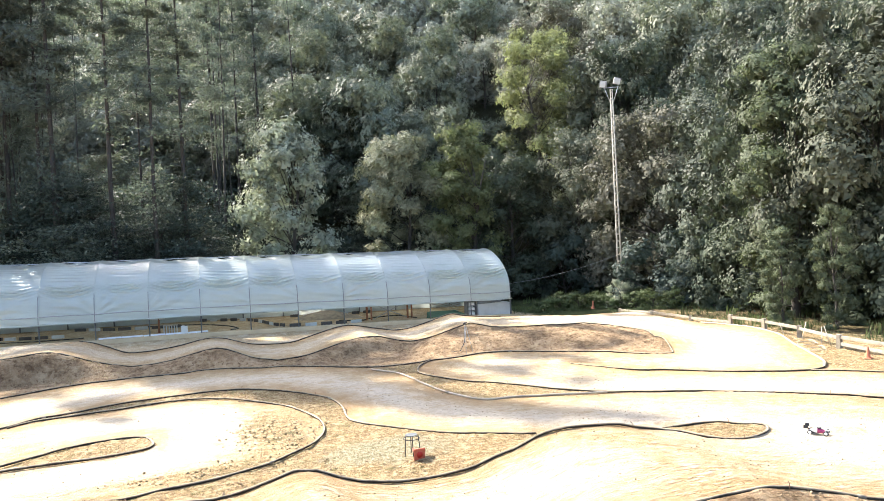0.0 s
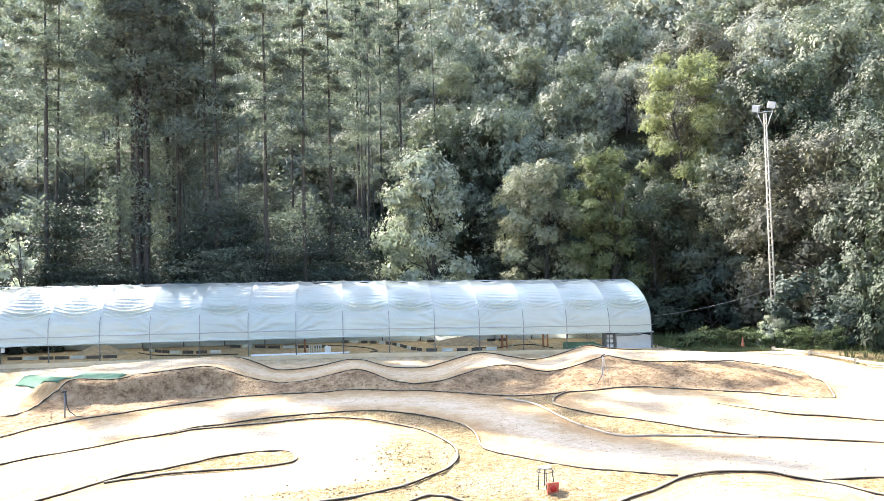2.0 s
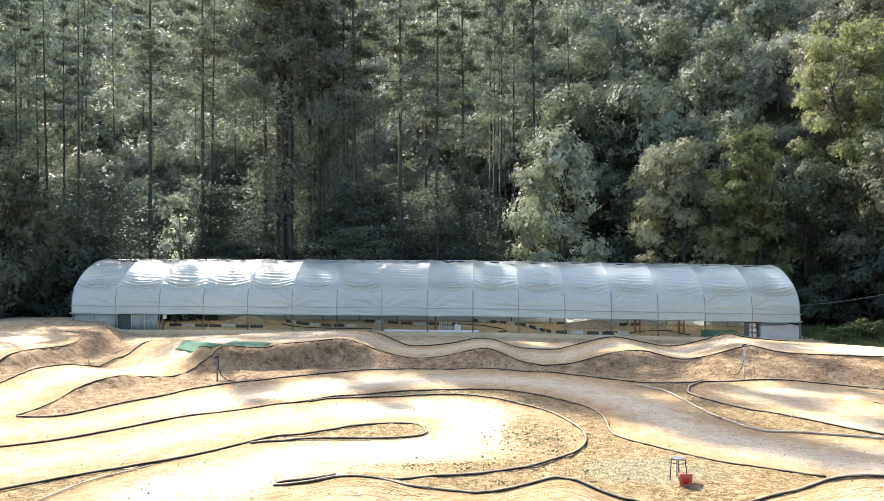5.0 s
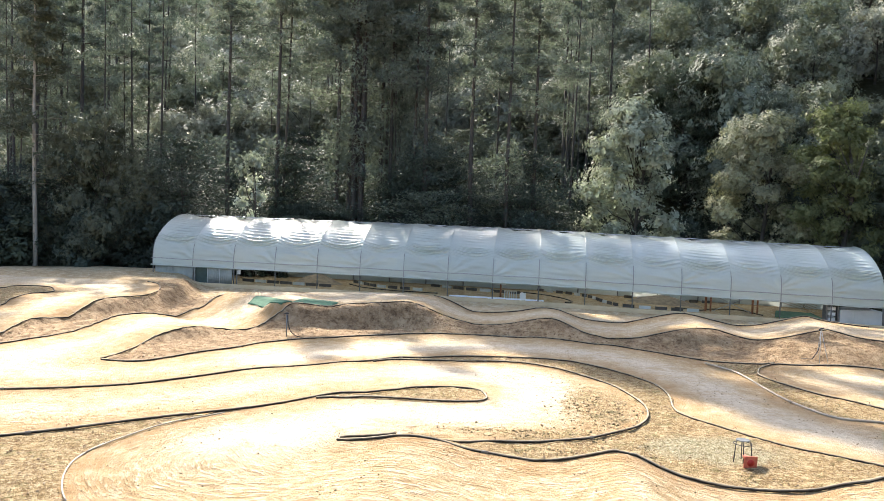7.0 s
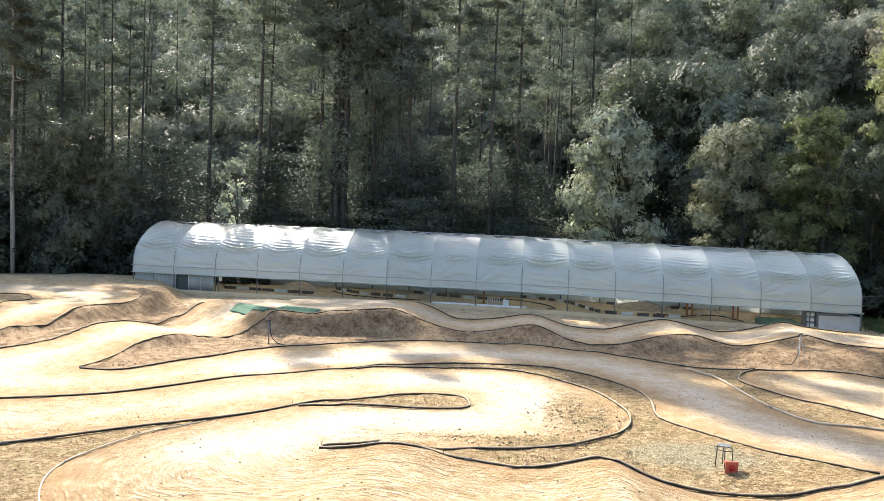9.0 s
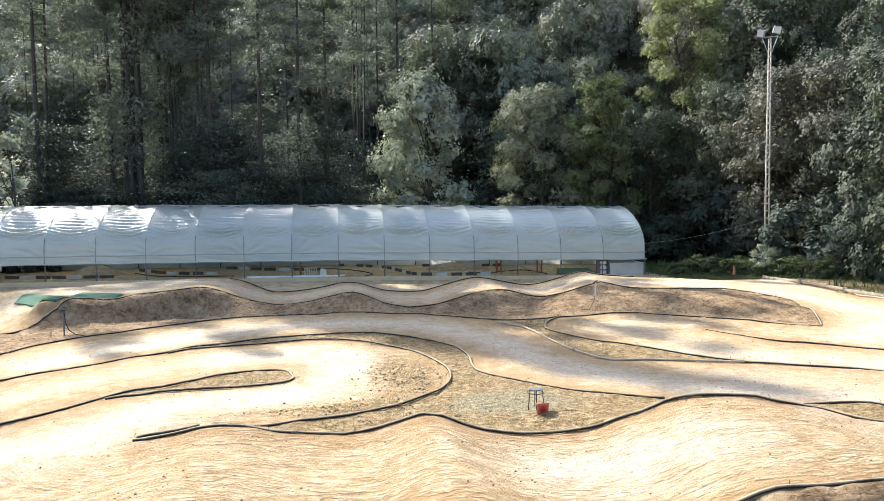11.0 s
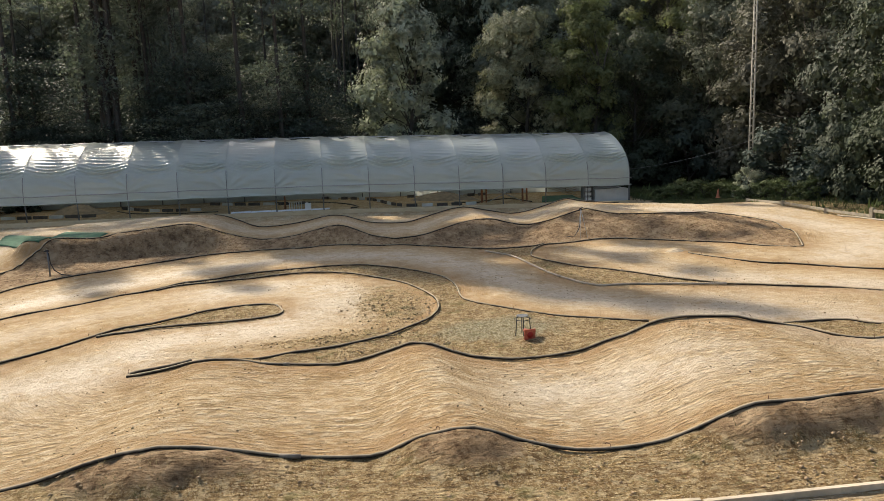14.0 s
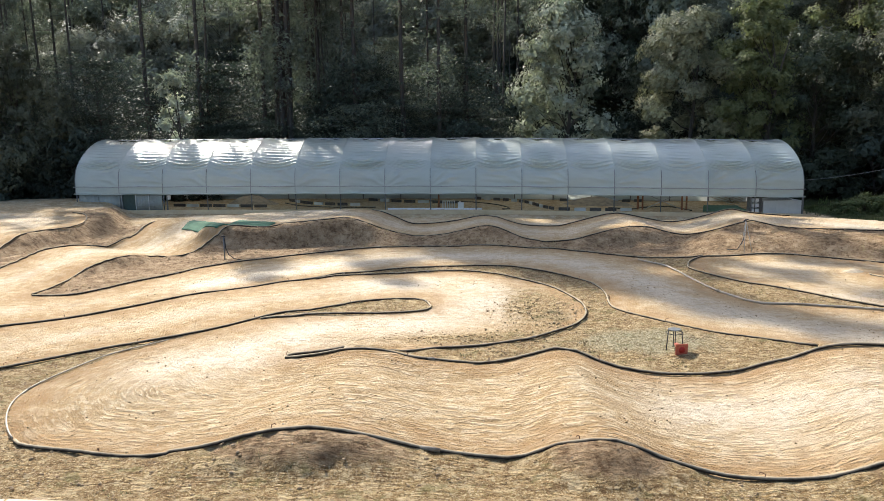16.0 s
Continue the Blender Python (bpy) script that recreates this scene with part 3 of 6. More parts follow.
LINE = {id(rows): dense(rows, 6) for rows in PIPE_LINES + FAINT_LINES}


def span(rows, start=None, end=None):
    """The part of a pipe's line between the points nearest to start and end."""
    p = LINE[id(rows)]
    near = lambda q: int(np.argmin(np.hypot(p[:, 0] - q[0], p[:, 1] - q[1])))
    return p[near(start) if start else 0:(near(end) + 1) if end else None].tolist()


def inside(x, y, poly):
    hit = np.zeros(x.shape, bool)
    p = np.array(poly)
    for (ax, ay), (bx, by) in zip(p, np.roll(p, -1, axis=0)):
        if ay != by:
            hit ^= ((ay > y) != (by > y)) & (x < (bx - ax) * (y - ay) / (by - ay) + ax)
    return hit


VERGES = [
    span(MID_NEAR, (-4.93, 20.29)) + span(NEAR_FAR, (-2.04, 12.4), (6.35, 11.99))[::-1] + span(INNER_LOOP)[::-1],
    span(TIP, (-4.65, 16.2)),
    span(NEAR_FAR, (9.1, 11.9)),
    span(MID_WHITE, None, (9.67, 16.19)) + span(BERM, (7.38, 23.89))[::-1],
    span(NEAR_NEAR) + [[14, 7.1], [14, 6.45], [8.1, 6.5], [3.8, 6.66], [-0.7, 7.2], [-5.5, 7.45], [-30, 7.9]] + [q for q in span(TIP) if q[0] < -6.5],
    span(OUTER_HAIRPIN, None, (17.07, 16.41)) + [[17.0, 15.6], [17.6, 14.2], [24, 9], [40, 9], [40, 36], [22, 36]],
    span(LEFT_Q3),
]
BANKS = [
    span(BERM, None, (7.38, 23.89)) + span(MID_FAR)[::-1],
    span(LEFT_Q1) + [[-18.5, 36.5]] + span(LEFT_Q2)[::-1],
]


def lattice(fine_from, fine_to, step, out_from, out_to):
    a = list(np.arange(fine_from, fine_to, step))
    d, v = step, fine_from
    while v > out_from:
        d = min(d * 1.22, 14.0)
        v -= d
        a.insert(0, v)
    d, v = step, a[-1]
    while v < out_to:
        d = min(d * 1.22, 14.0)
        v += d
        a.append(v)
    return np.array(a)


def wave(x, y, scale, seed):
    """Cheap smooth noise, about -1 to 1."""
    r = np.random.RandomState(seed)
    out = np.zeros(x.shape)
    for k in range(7):
        a, f = r.uniform(0, 6.28), scale * r.uniform(0.6, 1.7)
        out += np.sin((x * math.cos(a) + y * math.sin(a)) * f + r.uniform(0, 6.28) + 1.3 * np.sin((x * math.sin(a) - y * math.cos(a)) * f * 0.7))
    return out / 4.0


def grain(x, y, seed):
    """Smooth random values between whole numbers, about -1 to 1."""
    table = np.random.RandomState(seed).uniform(-1, 1, (256, 256))
    i, j = np.floor(x).astype(int), np.floor(y).astype(int)
    u, v = smooth(x - i), smooth(y - j)
    g = lambda a, b: table[(i + a) % 256, (j + b) % 256]
    return (g(0, 0) * (1 - u) + g(1, 0) * u) * (1 - v) + (g(0, 1) * (1 - u) + g(1, 1) * u) * v


def from_pipes(x, y):
    """The distance to the nearest border pipe."""
    best = np.full(x.shape, 1e9)
    for rows in PIPE_LINES + FAINT_LINES:
        p = LINE[id(rows)][::2]
        for (ax, ay), (bx, by) in zip(p, p[1:]):
            dx, dy = bx - ax, by - ay
            u = np.clip(((x - ax) * dx + (y - ay) * dy) / (dx * dx + dy * dy + 1e-9), 0, 1)
            best = np.minimum(best, (x - ax - u * dx) ** 2 + (y - ay - u * dy) ** 2)
    return np.sqrt(best)


def turf_at(x, y):
    """Where grass and clods spread into the lane on the inside of the loop."""
    return np.exp(-(((x - 1.3) / 1.1) ** 2 + ((y - 17.0) / 3.0) ** 2)) + np.exp(-(((x + 0.2) / 2.2) ** 2 + ((y - 14.0) / 0.6) ** 2))


# where the wheels have packed the clay hard: half width, and the line
RACING_LINES = [
    (1.0, [(-5.2, 12.3), (-3.9, 13.8), (-3.0, 15.0), (-1.2, 15.5), (-0.2, 16.5), (0.2, 18.1), (-0.9, 19.6), (-3.0, 19.4)]),
    (0.8, [(-8, 19.5), (-5, 22.5), (-1, 24.3), (2.2, 23.6), (4.2, 20.6), (4.9, 17.8), (5.9, 15.8), (8.5, 13.6), (11.4, 11.6), (13, 10)]),
    (0.9, [(9, 18), (13, 15), (15.5, 13.2)]),
    (1.0, [(14.5, 18.6), (17.4, 20.4), (18.2, 23), (17.4, 25.8), (14, 28.6)]),
    (0.9, [(3.2, 10.2), (4.6, 10.0), (5.6, 10.2)]),
    (1.6, [(8.6, 14.0), (9.6, 12.6), (10.4, 11.4), (10.9, 10.4)]),
]


def build_ground():
    xs, ys = lattice(-21, 21, 0.15, -420, 420), lattice(14.6, 33, 0.13, 14.59, 420)
    ys = np.concatenate([lattice(6.4, 14.5, 0.06, -160, 6.5)[:-1], ys])
    ys = np.unique(np.round(ys, 4))
    ys = ys[np.concatenate([[True], np.diff(ys) > 0.03])]
    X, Y = np.meshgrid(xs, ys)
    x, y = X.ravel(), Y.ravel()
    lane = np.ones(x.shape)
    for poly in VERGES + BANKS:
        lane[inside(x, y, poly)] = 0
    bank = np.zeros(x.shape)
    for poly in BANKS:
        bank[inside(x, y, poly)] = 0.85
    z = land(x, y)
    near = (np.abs(x) < 22) & (y < 34) & (y > 5)
    # the outer face of the near jumps is bare earth
    front = (lane < 0.5) & (y < 9) & near
    bank = np.where(front, np.clip(z * 3.2, 0, 1), bank)
    rough = np.where(lane < 0.5, 1.0, 0.25)
    z = z + np.where(near, rough * (0.014 * wave(x, y, 4.0, 3) + 0.014 * wave(x, y, 11.0, 4) + 0.016 * grain(x * 5.5, y * 5.5, 41)), 0) + np.where(near, 0.015 * wave(x, y, 0.9, 5), 0)
    z = z + np.where(near & (bank > 0.3), 0.03 * grain(x * 3.2, y * 3.2, 42) + 0.02 * grain(x * 7.0, y * 7.0, 43), 0)
    track = np.full(x.shape, 3.0)
    close = (np.abs(x) < 28) & (y < 36) & (y > 5)
    track[close] = from_pipes(x[close], y[close])
    # ruts and ridges swept along the lanes
    ruts = 0.015 * grain(x * 1.5 + 0.9 * y, track * 7.0, 31) + 0.011 * grain(x * 2.6, track * 11.0, 32)
    z = z + np.where(near & (lane > 0.5) & (y < 15), ruts, 0)
    up = hill(x, y)
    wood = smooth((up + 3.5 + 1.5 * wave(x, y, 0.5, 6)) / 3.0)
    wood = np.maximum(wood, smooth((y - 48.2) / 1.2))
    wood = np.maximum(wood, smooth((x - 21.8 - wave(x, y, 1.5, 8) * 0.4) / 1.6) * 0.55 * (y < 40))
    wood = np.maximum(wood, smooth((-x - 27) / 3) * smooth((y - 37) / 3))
    z = z + np.where(up > 0, np.minimum(up * 0.06, 1.2) * wave(x, y, 0.25, 7), 0)
    green = np.zeros(x.shape)
    green = np.maximum(green, np.exp(-(((x - 1.7) / 0.9) ** 2 + ((y - 16.0) / 1.3) ** 2)) * 0.5)
    green = np.maximum(green, smooth((x - 17.3) / 2.0) * smooth((y - 35.3) / 0.8))
    green = np.maximum(green, smooth((x - 20.8) / 0.8) * 0.5)
    worn = np.exp(-(((x - 3.3) / 1.5) ** 2 + ((y - 13.9) / 1.0) ** 2))
    packed = np.zeros(x.shape)
    for wide, rows in RACING_LINES:
        for cx, cy in dense(rows, 10):
            packed = np.maximum(packed, np.exp(-((x - cx) ** 2 + (y - cy) ** 2) / wide ** 2))
    packed = np.maximum(packed, 0.45 * smooth((track - 0.9) / 0.8) * (y > 12.5))
    # worn grass on the inside of the loop
    turf = turf_at(x, y)
    lane = np.clip(lane - 0.75 * np.clip(turf, 0, 1), 0, 1)
    w = len(xs)
    i = np.arange(len(x)).reshape(len(ys), w)
    faces = np.stack([i[:-1, :-1], i[:-1, 1:], i[1:, 1:], i[1:, :-1]], -1).reshape(-1, 4)
    m = bpy.data.meshes.new("ground")
    m.vertices.add(len(x))
    m.vertices.foreach_set("co", np.stack([x, y, z], -1).astype(np.float32).ravel())
    m.loops.add(faces.size)
    m.loops.foreach_set("vertex_index", faces.astype(np.int32).ravel())
    m.polygons.add(len(faces))
    m.polygons.foreach_set("loop_start", np.arange(0, faces.size, 4, dtype=np.int32))
    m.polygons.foreach_set("loop_total", np.full(len(faces), 4, dtype=np.int32))
    m.polygons.foreach_set("use_smooth", np.ones(len(faces), dtype=bool))
    m.update(calc_edges=True)
    for name, values in (("lane", lane), ("bank", bank), ("wood", wood), ("green", green), ("track", track), ("worn", worn), ("packed", np.clip(packed, 0, 1) * (y < 34))):
        m.attributes.new(name, "FLOAT", "POINT").data.foreach_set("value", values.astype(np.float32))
    m.materials.append(SOIL)
    tagged(new("ground", m), "dusty clay race track with dry grass verges and wooded hill", "ground", kind="structure")


build_ground()


# ---- border pipes of the track ----
def border_pipe(rows, r, material, label):
    p = dense(rows, 10)
    keep, run = [p[0]], 0.0
    for a, b in zip(p, p[1:]):
        run += np.hypot(*(b - a))
        if run > 0.16:
            keep.append(b)
            run = 0.0
    p = np.array(keep)
    z = land(p[:, 0], p[:, 1]) + r * 0.75
    jig = 0.012 * wave(p[:, 0], p[:, 1], 2.5, 11)
    path = [(a + j, b + j, c + abs(j)) for (a, b), c, j in zip(p, z, jig)]
    at = path[len(path) // 2]
    ob = thing("border_pipe", at, label, "pipe", "track border pipes")
    off = Vector(at)
    part("hose", tube("hose", [Vector(q) - off for q in path], r, material, 8), material, ob)
    # steel pins that hold it to the ground
    random.seed(len(path))
    pins = [Vector(path[k]) - off for k in range(6, len(path) - 2, random.randint(11, 15))]
    if pins and r > 0.0252 and material is PIPE:
        pin = tube("pin", [(0.05, 0, -0.06), (0.05, 0, 0.055), (0.0, 0, 0.08), (-0.02, 0, 0.065)], 0.006, RUST, 5)
        for q in pins:
            s = part("pin", pin, RUST, ob)
            s.matrix_basis = Matrix.Translation(q) @ Matrix.Rotation(random.uniform(0, 6.3), 4, "Z")
    # pale sleeves where two lengths of hose are joined
    for k in range(14 + len(path) % 9, len(path) - 4, 44 + len(path) % 7):
        part("sleeve", tube("sleeve", [Vector(path[k]) - off, (Vector(path[k]) * 0.4 + Vector(path[k + 1]) * 0.6) - off], r * 1.12, TAPE, 8), TAPE, ob, "dusty taped sleeve")
    return ob


border_pipe(NEAR_NEAR[:10], 0.014, PIPE_PALE, "thin faded hose lying round the bend of the dirt lane")
border_pipe(OUTER_HAIRPIN[:9], 0.032, PIPE_PALE, "pale sun-bleached hose lying along the dirt lane")
for rows in PIPE_LINES:
    shown = NEAR_NEAR[9:] if rows is NEAR_NEAR else OUTER_HAIRPIN[8:] if rows is OUTER_HAIRPIN else rows
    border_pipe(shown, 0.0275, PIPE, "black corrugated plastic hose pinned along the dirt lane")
border_pipe(MID_WHITE[:9], 0.028, PIPE_PALE, "pale sun-bleached hose lying along the dirt lane")
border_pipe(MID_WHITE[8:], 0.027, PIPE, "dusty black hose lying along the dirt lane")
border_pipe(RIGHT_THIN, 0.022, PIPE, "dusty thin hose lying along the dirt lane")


# ---- the greenhouse ----
GX0, GX1, GY, GW, BAYS = -22.75, 17.35, 39.55, 8.0, 16
PROFILE = [(0.0, 0.98), (0.02, 1.4), (0.06, 1.85), (0.2, 2.25), (0.45, 2.58), (0.9, 2.98), (1.5, 3.36), (2.2, 3.67), (3.0, 3.9), (4.0, 4.02)]
SHELL = dense(PROFILE, 5)
SHELL = np.vstack([SHELL, [(GW - a, b) for a, b in SHELL[-2::-1]]])


def f0(x):
    return float(fall(x))


def build_greenhouse():
    gh = thing("tunnel_greenhouse", ((GX0 + GX1) / 2, GY, 0), "long tunnel greenhouse of milky plastic film on steel hoops", "greenhouse")
    mid = (GX0 + GX1) / 2
    step = (GX1 - GX0) / BAYS
    rng = np.random.RandomState(5)
    # films, one to a bay, sagging between the hoops
    for k in range(BAYS):
        nx, x0 = 24, GX0 + k * step
        u = np.linspace(0, 1, nx + 1)
        prof = dense(SHELL[::3], 4)
        arc = np.concatenate([[0], np.cumsum(np.hypot(*np.diff(prof, axis=0).T))])
        marks = np.concatenate([np.arange(0, 2.9, 0.035), np.arange(2.9, 6.2, 0.075), np.arange(6.2, arc[-1], 0.16), [arc[-1]]])
        tilt, depth, ph, taut = rng.uniform(-1, 1), rng.uniform(0.07, 0.15), rng.uniform(0, 6), rng.uniform(0.4, 1.2)
        verts = []
        for s in marks:
            py, pz = np.interp(s, arc, prof[:, 0]), np.interp(s, arc, prof[:, 1])
            t = s / arc[-1]
            shoulder = math.exp(-((s - 1.7) / 0.36) ** 2)
            for a in u:
                sag = depth * math.sin(math.pi * a) * (0.3 + 0.7 * math.sin(math.pi * min(1, t * 1.15)))
                hang = 0.34 * 4 * a * (1 - a) * (1 + 0.5 * tilt * (a - 0.5))
                # swags under the shoulder, and slanting folds that run down from a hoop
                fold = 0.105 * taut * shoulder * math.sin((s + hang) * (27 + 6 * tilt) + ph) * math.sin(math.pi * a) ** 0.4
                from_hoop = a if tilt > 0 else 1 - a
                fan = math.atan2(s - 0.15 - 0.5 * ph / 6, from_hoop * 2.5 + 0.25)
                slant = 0.115 * math.sin(fan * (15 + 4 * tilt) + ph) * (0.35 + from_hoop) * math.exp(-from_hoop * 2.6) * math.exp(-((s - 0.95) / 0.62) ** 4)
                slack = 0.032 * taut * math.sin(s * 21 + 4 * a + ph) * math.sin(math.pi * a) * (1 if 1.9 < s < 4.2 else 0.4)
                # the top hangs slack between the hoops, in ripples of its own
                crest = math.exp(-((s - 5.3) / 0.9) ** 4)
                slack += crest * (0.05 * taut * math.sin(a * 17 + ph + 3 * s) * math.sin(math.pi * a) - 0.06 * taut * math.sin(math.pi * a) ** 2)
                cy, cz = py - GW / 2, pz - 1.6
                r = math.hypot(cy, cz)
                d = -sag + fold + (slant + slack) * math.sin(math.pi * a) ** 0.5
                verts.append((x0 + a * step - mid, py + cy / r * d, pz + cz / r * d + f0(x0 + a * step)))
        prof = marks
        n = nx + 1
        faces = [(j * n + i, j * n + i + 1, (j + 1) * n + i + 1, (j + 1) * n + i) for j in range(len(prof) - 1) for i in range(nx)]
        part("film", mesh_of("film", verts, faces, FILM), FILM, gh)
    # hoops with their legs
    for k in range(BAYS + 1):
        x = GX0 + k * step
        f = fall(x)
        off = 0.07
        path = [(x - mid, 0.06, f - 0.1), (x - mid, 0.06, f + 0.9)]
        path += [(x - mid, a + off * (1 - a / 4), b + f - 0.06) for a, b in SHELL]
        path += [(x - mid, GW - 0.06, f + 0.9), (x - mid, GW - 0.06, f - 0.1)]
        part("hoop", tube("hoop", path, 0.032, STEEL_DARK, 8), STEEL_DARK, gh)
        # clamping strip over the film
        path = [(x - mid, a - 0.03, b + f + 0.01) for a, b in SHELL[:17]]
        part("clamping_strip", tube("clamping_strip", path, 0.017, STRIP, 6), STRIP, gh)
        path = [(x - mid, a + (a - 4) * 0.006, b + f + 0.012) for a, b in SHELL[16:-2]]
        part("seam", tube("seam", path, 0.010, FILM, 6), FILM, gh)
    # long rails and the rolled hem of the film
    for name, py, pz, r, mat in (("side_rail", -0.02, 1.36, 0.024, STEEL), ("side_rail", GW + 0.02, 1.36, 0.024, STEEL), ("ridge_rail", 4.0, 3.95, 0.025, STEEL),
                                 ("hem_roll", 0.0, 0.96, 0.042, FILM), ("hem_roll", GW, 0.96, 0.042, FILM), ("purlin", 1.45, 3.04, 0.02, STEEL), ("purlin", GW - 1.45, 3.04, 0.02, STEEL)):
        path = [(GX0 - 0.12 + (GX1 - GX0 + 0.24) * i / 64 - mid, py + 0.012 * math.sin(i * 1.9), pz + 0.012 * math.sin(i * 1.3) + fall(GX0 + (GX1 - GX0) * i / 64)) for i in range(65)]
        part(name, tube(name, path, r, mat, 8), mat, gh)
    # the film of the back wall, let down to the ground
    verts = []
    for i in range(65):
        x = GX0 + (GX1 - GX0) * i / 64
        for pz in (0.0, 0.3, 0.62, 0.95):
            verts.append((x - mid, GW + 0.03 * math.sin(i * 1.7 + pz * 5), pz + f0(x)))
    part("back_film", mesh_of("back_film", verts, [(4 * i + j, 4 * i + j + 1, 4 * i + j + 5, 4 * i + j + 4) for i in range(64) for j in range(3)], FILM), FILM, gh)
    # cloth ends
    for x, s in ((GX0, -1), (GX1, 1)):
        verts = [(x - mid, a, b + fall(x)) for a, b in SHELL] + [(x - mid, GW / 2, 1.0 + fall(x))]
        c = len(verts) - 1
        part("end_film", mesh_of("end_film", verts, [(i, i + 1, c) for i in range(c - 1)], FILM), FILM, gh)


build_greenhouse()


def long_wall(name, x0, x1, y, thick, top, depth, material, label, category):
    """A low wall that follows the fall of the ground."""
    n = 20
    verts, faces = [], []
    for i in range(n + 1):
        x = x0 + (x1 - x0) * i / n
        f = float(fall(x))
        w = 0.008 * math.sin(i * 2.1)
        verts += [(x, y + w, f - depth), (x, y + w, f + top - 0.015), (x, y + w + 0.015, f + top), (x, y + thick, f + top), (x, y + thick, f - depth)]
    for i in range(n):
        for k in range(4):
            a = i * 5 + k
            faces.append((a, a + 1, a + 6, a + 5))
    faces += [(4, 3, 2, 1, 0), tuple(n * 5 + k for k in range(5))]
    return tagged(new(name, mesh_of(name, verts, faces, material, flat=True)), label, category, kind="structure")


long_wall("plinth_front", GX0 - 0.1, GX1, GY - 0.2, 0.2, 0.05, 0.6, RENDERED, "low clay-rendered plinth below the greenhouse", "plinth")


# ---- trees ----
def leaf_quads(centres, size, rng, facing=None, long=1.5, loose=0.38):
    """Loose three-cornered leaves at the centres; facing gives each the way that its upper side leans to."""
    n = len(centres)
    up = rng.normal(size=(n, 3)) * (loose if facing is not None else 1.0)
    if facing is not None:
        up = up + facing
    up /= np.linalg.norm(up, axis=1)[:, None] + 1e-9
    u = np.cross(up, rng.normal(size=(n, 3)))
    u /= np.linalg.norm(u, axis=1)[:, None] + 1e-9
    v = np.cross(up, u)
    s = size * rng.uniform(0.55, 1.35, (n, 1))
    u, v = u * s * long * 0.5, v * s * 0.5
    return np.stack([centres - u * 0.75 + v * 0.85, centres - u * 0.6 - v * 0.85, centres + u], 1)


def limb(p, d, length, r, rng, steps=6, lift=0.1, wander=0.12):
    """A bent branch: points and radii."""
    p, d = np.array(p, float), np.array(d, float)
    pts, rad = [p.copy()], [r]
    for k in range(steps):
        d = d + rng.normal(size=3) * wander + np.array([0, 0, lift])
        d /= np.linalg.norm(d)
        p = p + d * length / steps
        pts.append(p.copy())
        rad.append(r * (1 - 0.85 * (k + 1) / steps))
    return pts, rad


def wood_mesh(name, runs, material, n=7):
    verts, faces = [], []
    for k, (pts, rad) in enumerate(runs):
        v, f = rings([tuple(p) for p in pts], rad, n if k == 0 else 3)
        faces += [tuple(i + len(verts) for i in q) for q in f]
        verts += v
    return mesh_of(name, verts, faces, material)


def broadleaf(seed, h, w, lobes, leaves, size, low=0.15, cone=0.0, tuft=1.0, loose=0.28):
    """Wood runs and leaf quads of a broad crown: limbs that carry billows, each billow a shell of sprays."""
    rng = np.random.RandomState(seed)
    trunk = limb((0, 0, -0.4), (rng.normal() * 0.06, rng.normal() * 0.06, 1), h * 0.8, 0.014 * h + 0.03, rng, 9, 0.1, 0.06)
    runs, centres, faces, inner = [trunk], [], [], []
    billows = []
    for k in range(lobes):
        f = low + (0.93 - low) * ((k + rng.uniform(0.1, 0.9)) / lobes)
        a = k * 2.4 + rng.uniform(-0.6, 0.6)
        reach = w * 0.42 * (1.0 - cone * f) * math.sqrt(max(0.03, 1 - ((f - 0.40) / 0.60) ** 2)) * rng.uniform(0.5, 1.1)
        z = h * f
        c = np.array([math.cos(a) * reach, math.sin(a) * reach, z])
        billows.append((c, tuft * w * rng.uniform(0.10, 0.21)))
        foot = trunk[0][max(1, min(8, round(z * 0.7 / (0.8 * h) * 9)))]
        d = c - foot
        pts = [foot + d * t + np.array([0, 0, -0.06 * np.linalg.norm(d) * math.sin(math.pi * t)]) + rng.normal(size=3) * 0.05 for t in np.linspace(0, 1, 5)]
        runs.append((pts, [0.04 * (1 - 0.8 * t) + 0.01 for t in np.linspace(0, 1, 5)]))
    area = sum(r * r for _, r in billows)
    for c, r in billows:
        per = int(leaves * r * r / area)
        sprays = max(8, per // 9)
        d = rng.normal(size=(sprays, 3))
        d /= np.linalg.norm(d, axis=1)[:, None]
        d[:, 2] = np.where(d[:, 2] < -0.3, -0.8 * d[:, 2], d[:, 2])
        bulge = 1 + 0.22 * np.sin(d[:, :1] * 5 + c[0]) + 0.18 * np.sin(d[:, 1:2] * 7 + c[1])
        depth = 1.1 - 0.42 * rng.uniform(0, 1, (sprays, 1)) ** 1.7
        spots = c + d * r * depth * bulge * np.array([1, 1, 0.78])
        k = rng.randint(0, sprays, per)
        out = c * np.array([1, 1, 0]) / (w * 0.5)
        centres.append(spots[k] + rng.normal(size=(per, 3)) * size * 0.9)
        faces.append(d[k] * 1.25 + out * 0.3 + np.array([0, 0, 0.2]))
        # larger leaves added inside the billow, to stop light leaking through the crown
        m = max(6, per // 5)
        e = rng.normal(size=(m, 3))
        e /= np.linalg.norm(e, axis=1)[:, None]
        inner.append(c + e * r * rng.uniform(0.25, 0.78, (m, 1)) * np.array([1, 1, 0.75]))
    core = np.vstack(inner)
    return runs, np.concatenate([leaf_quads(np.vstack(centres), size, rng, np.vstack(faces), loose=loose), leaf_quads(core, size * 2.3, rng)])


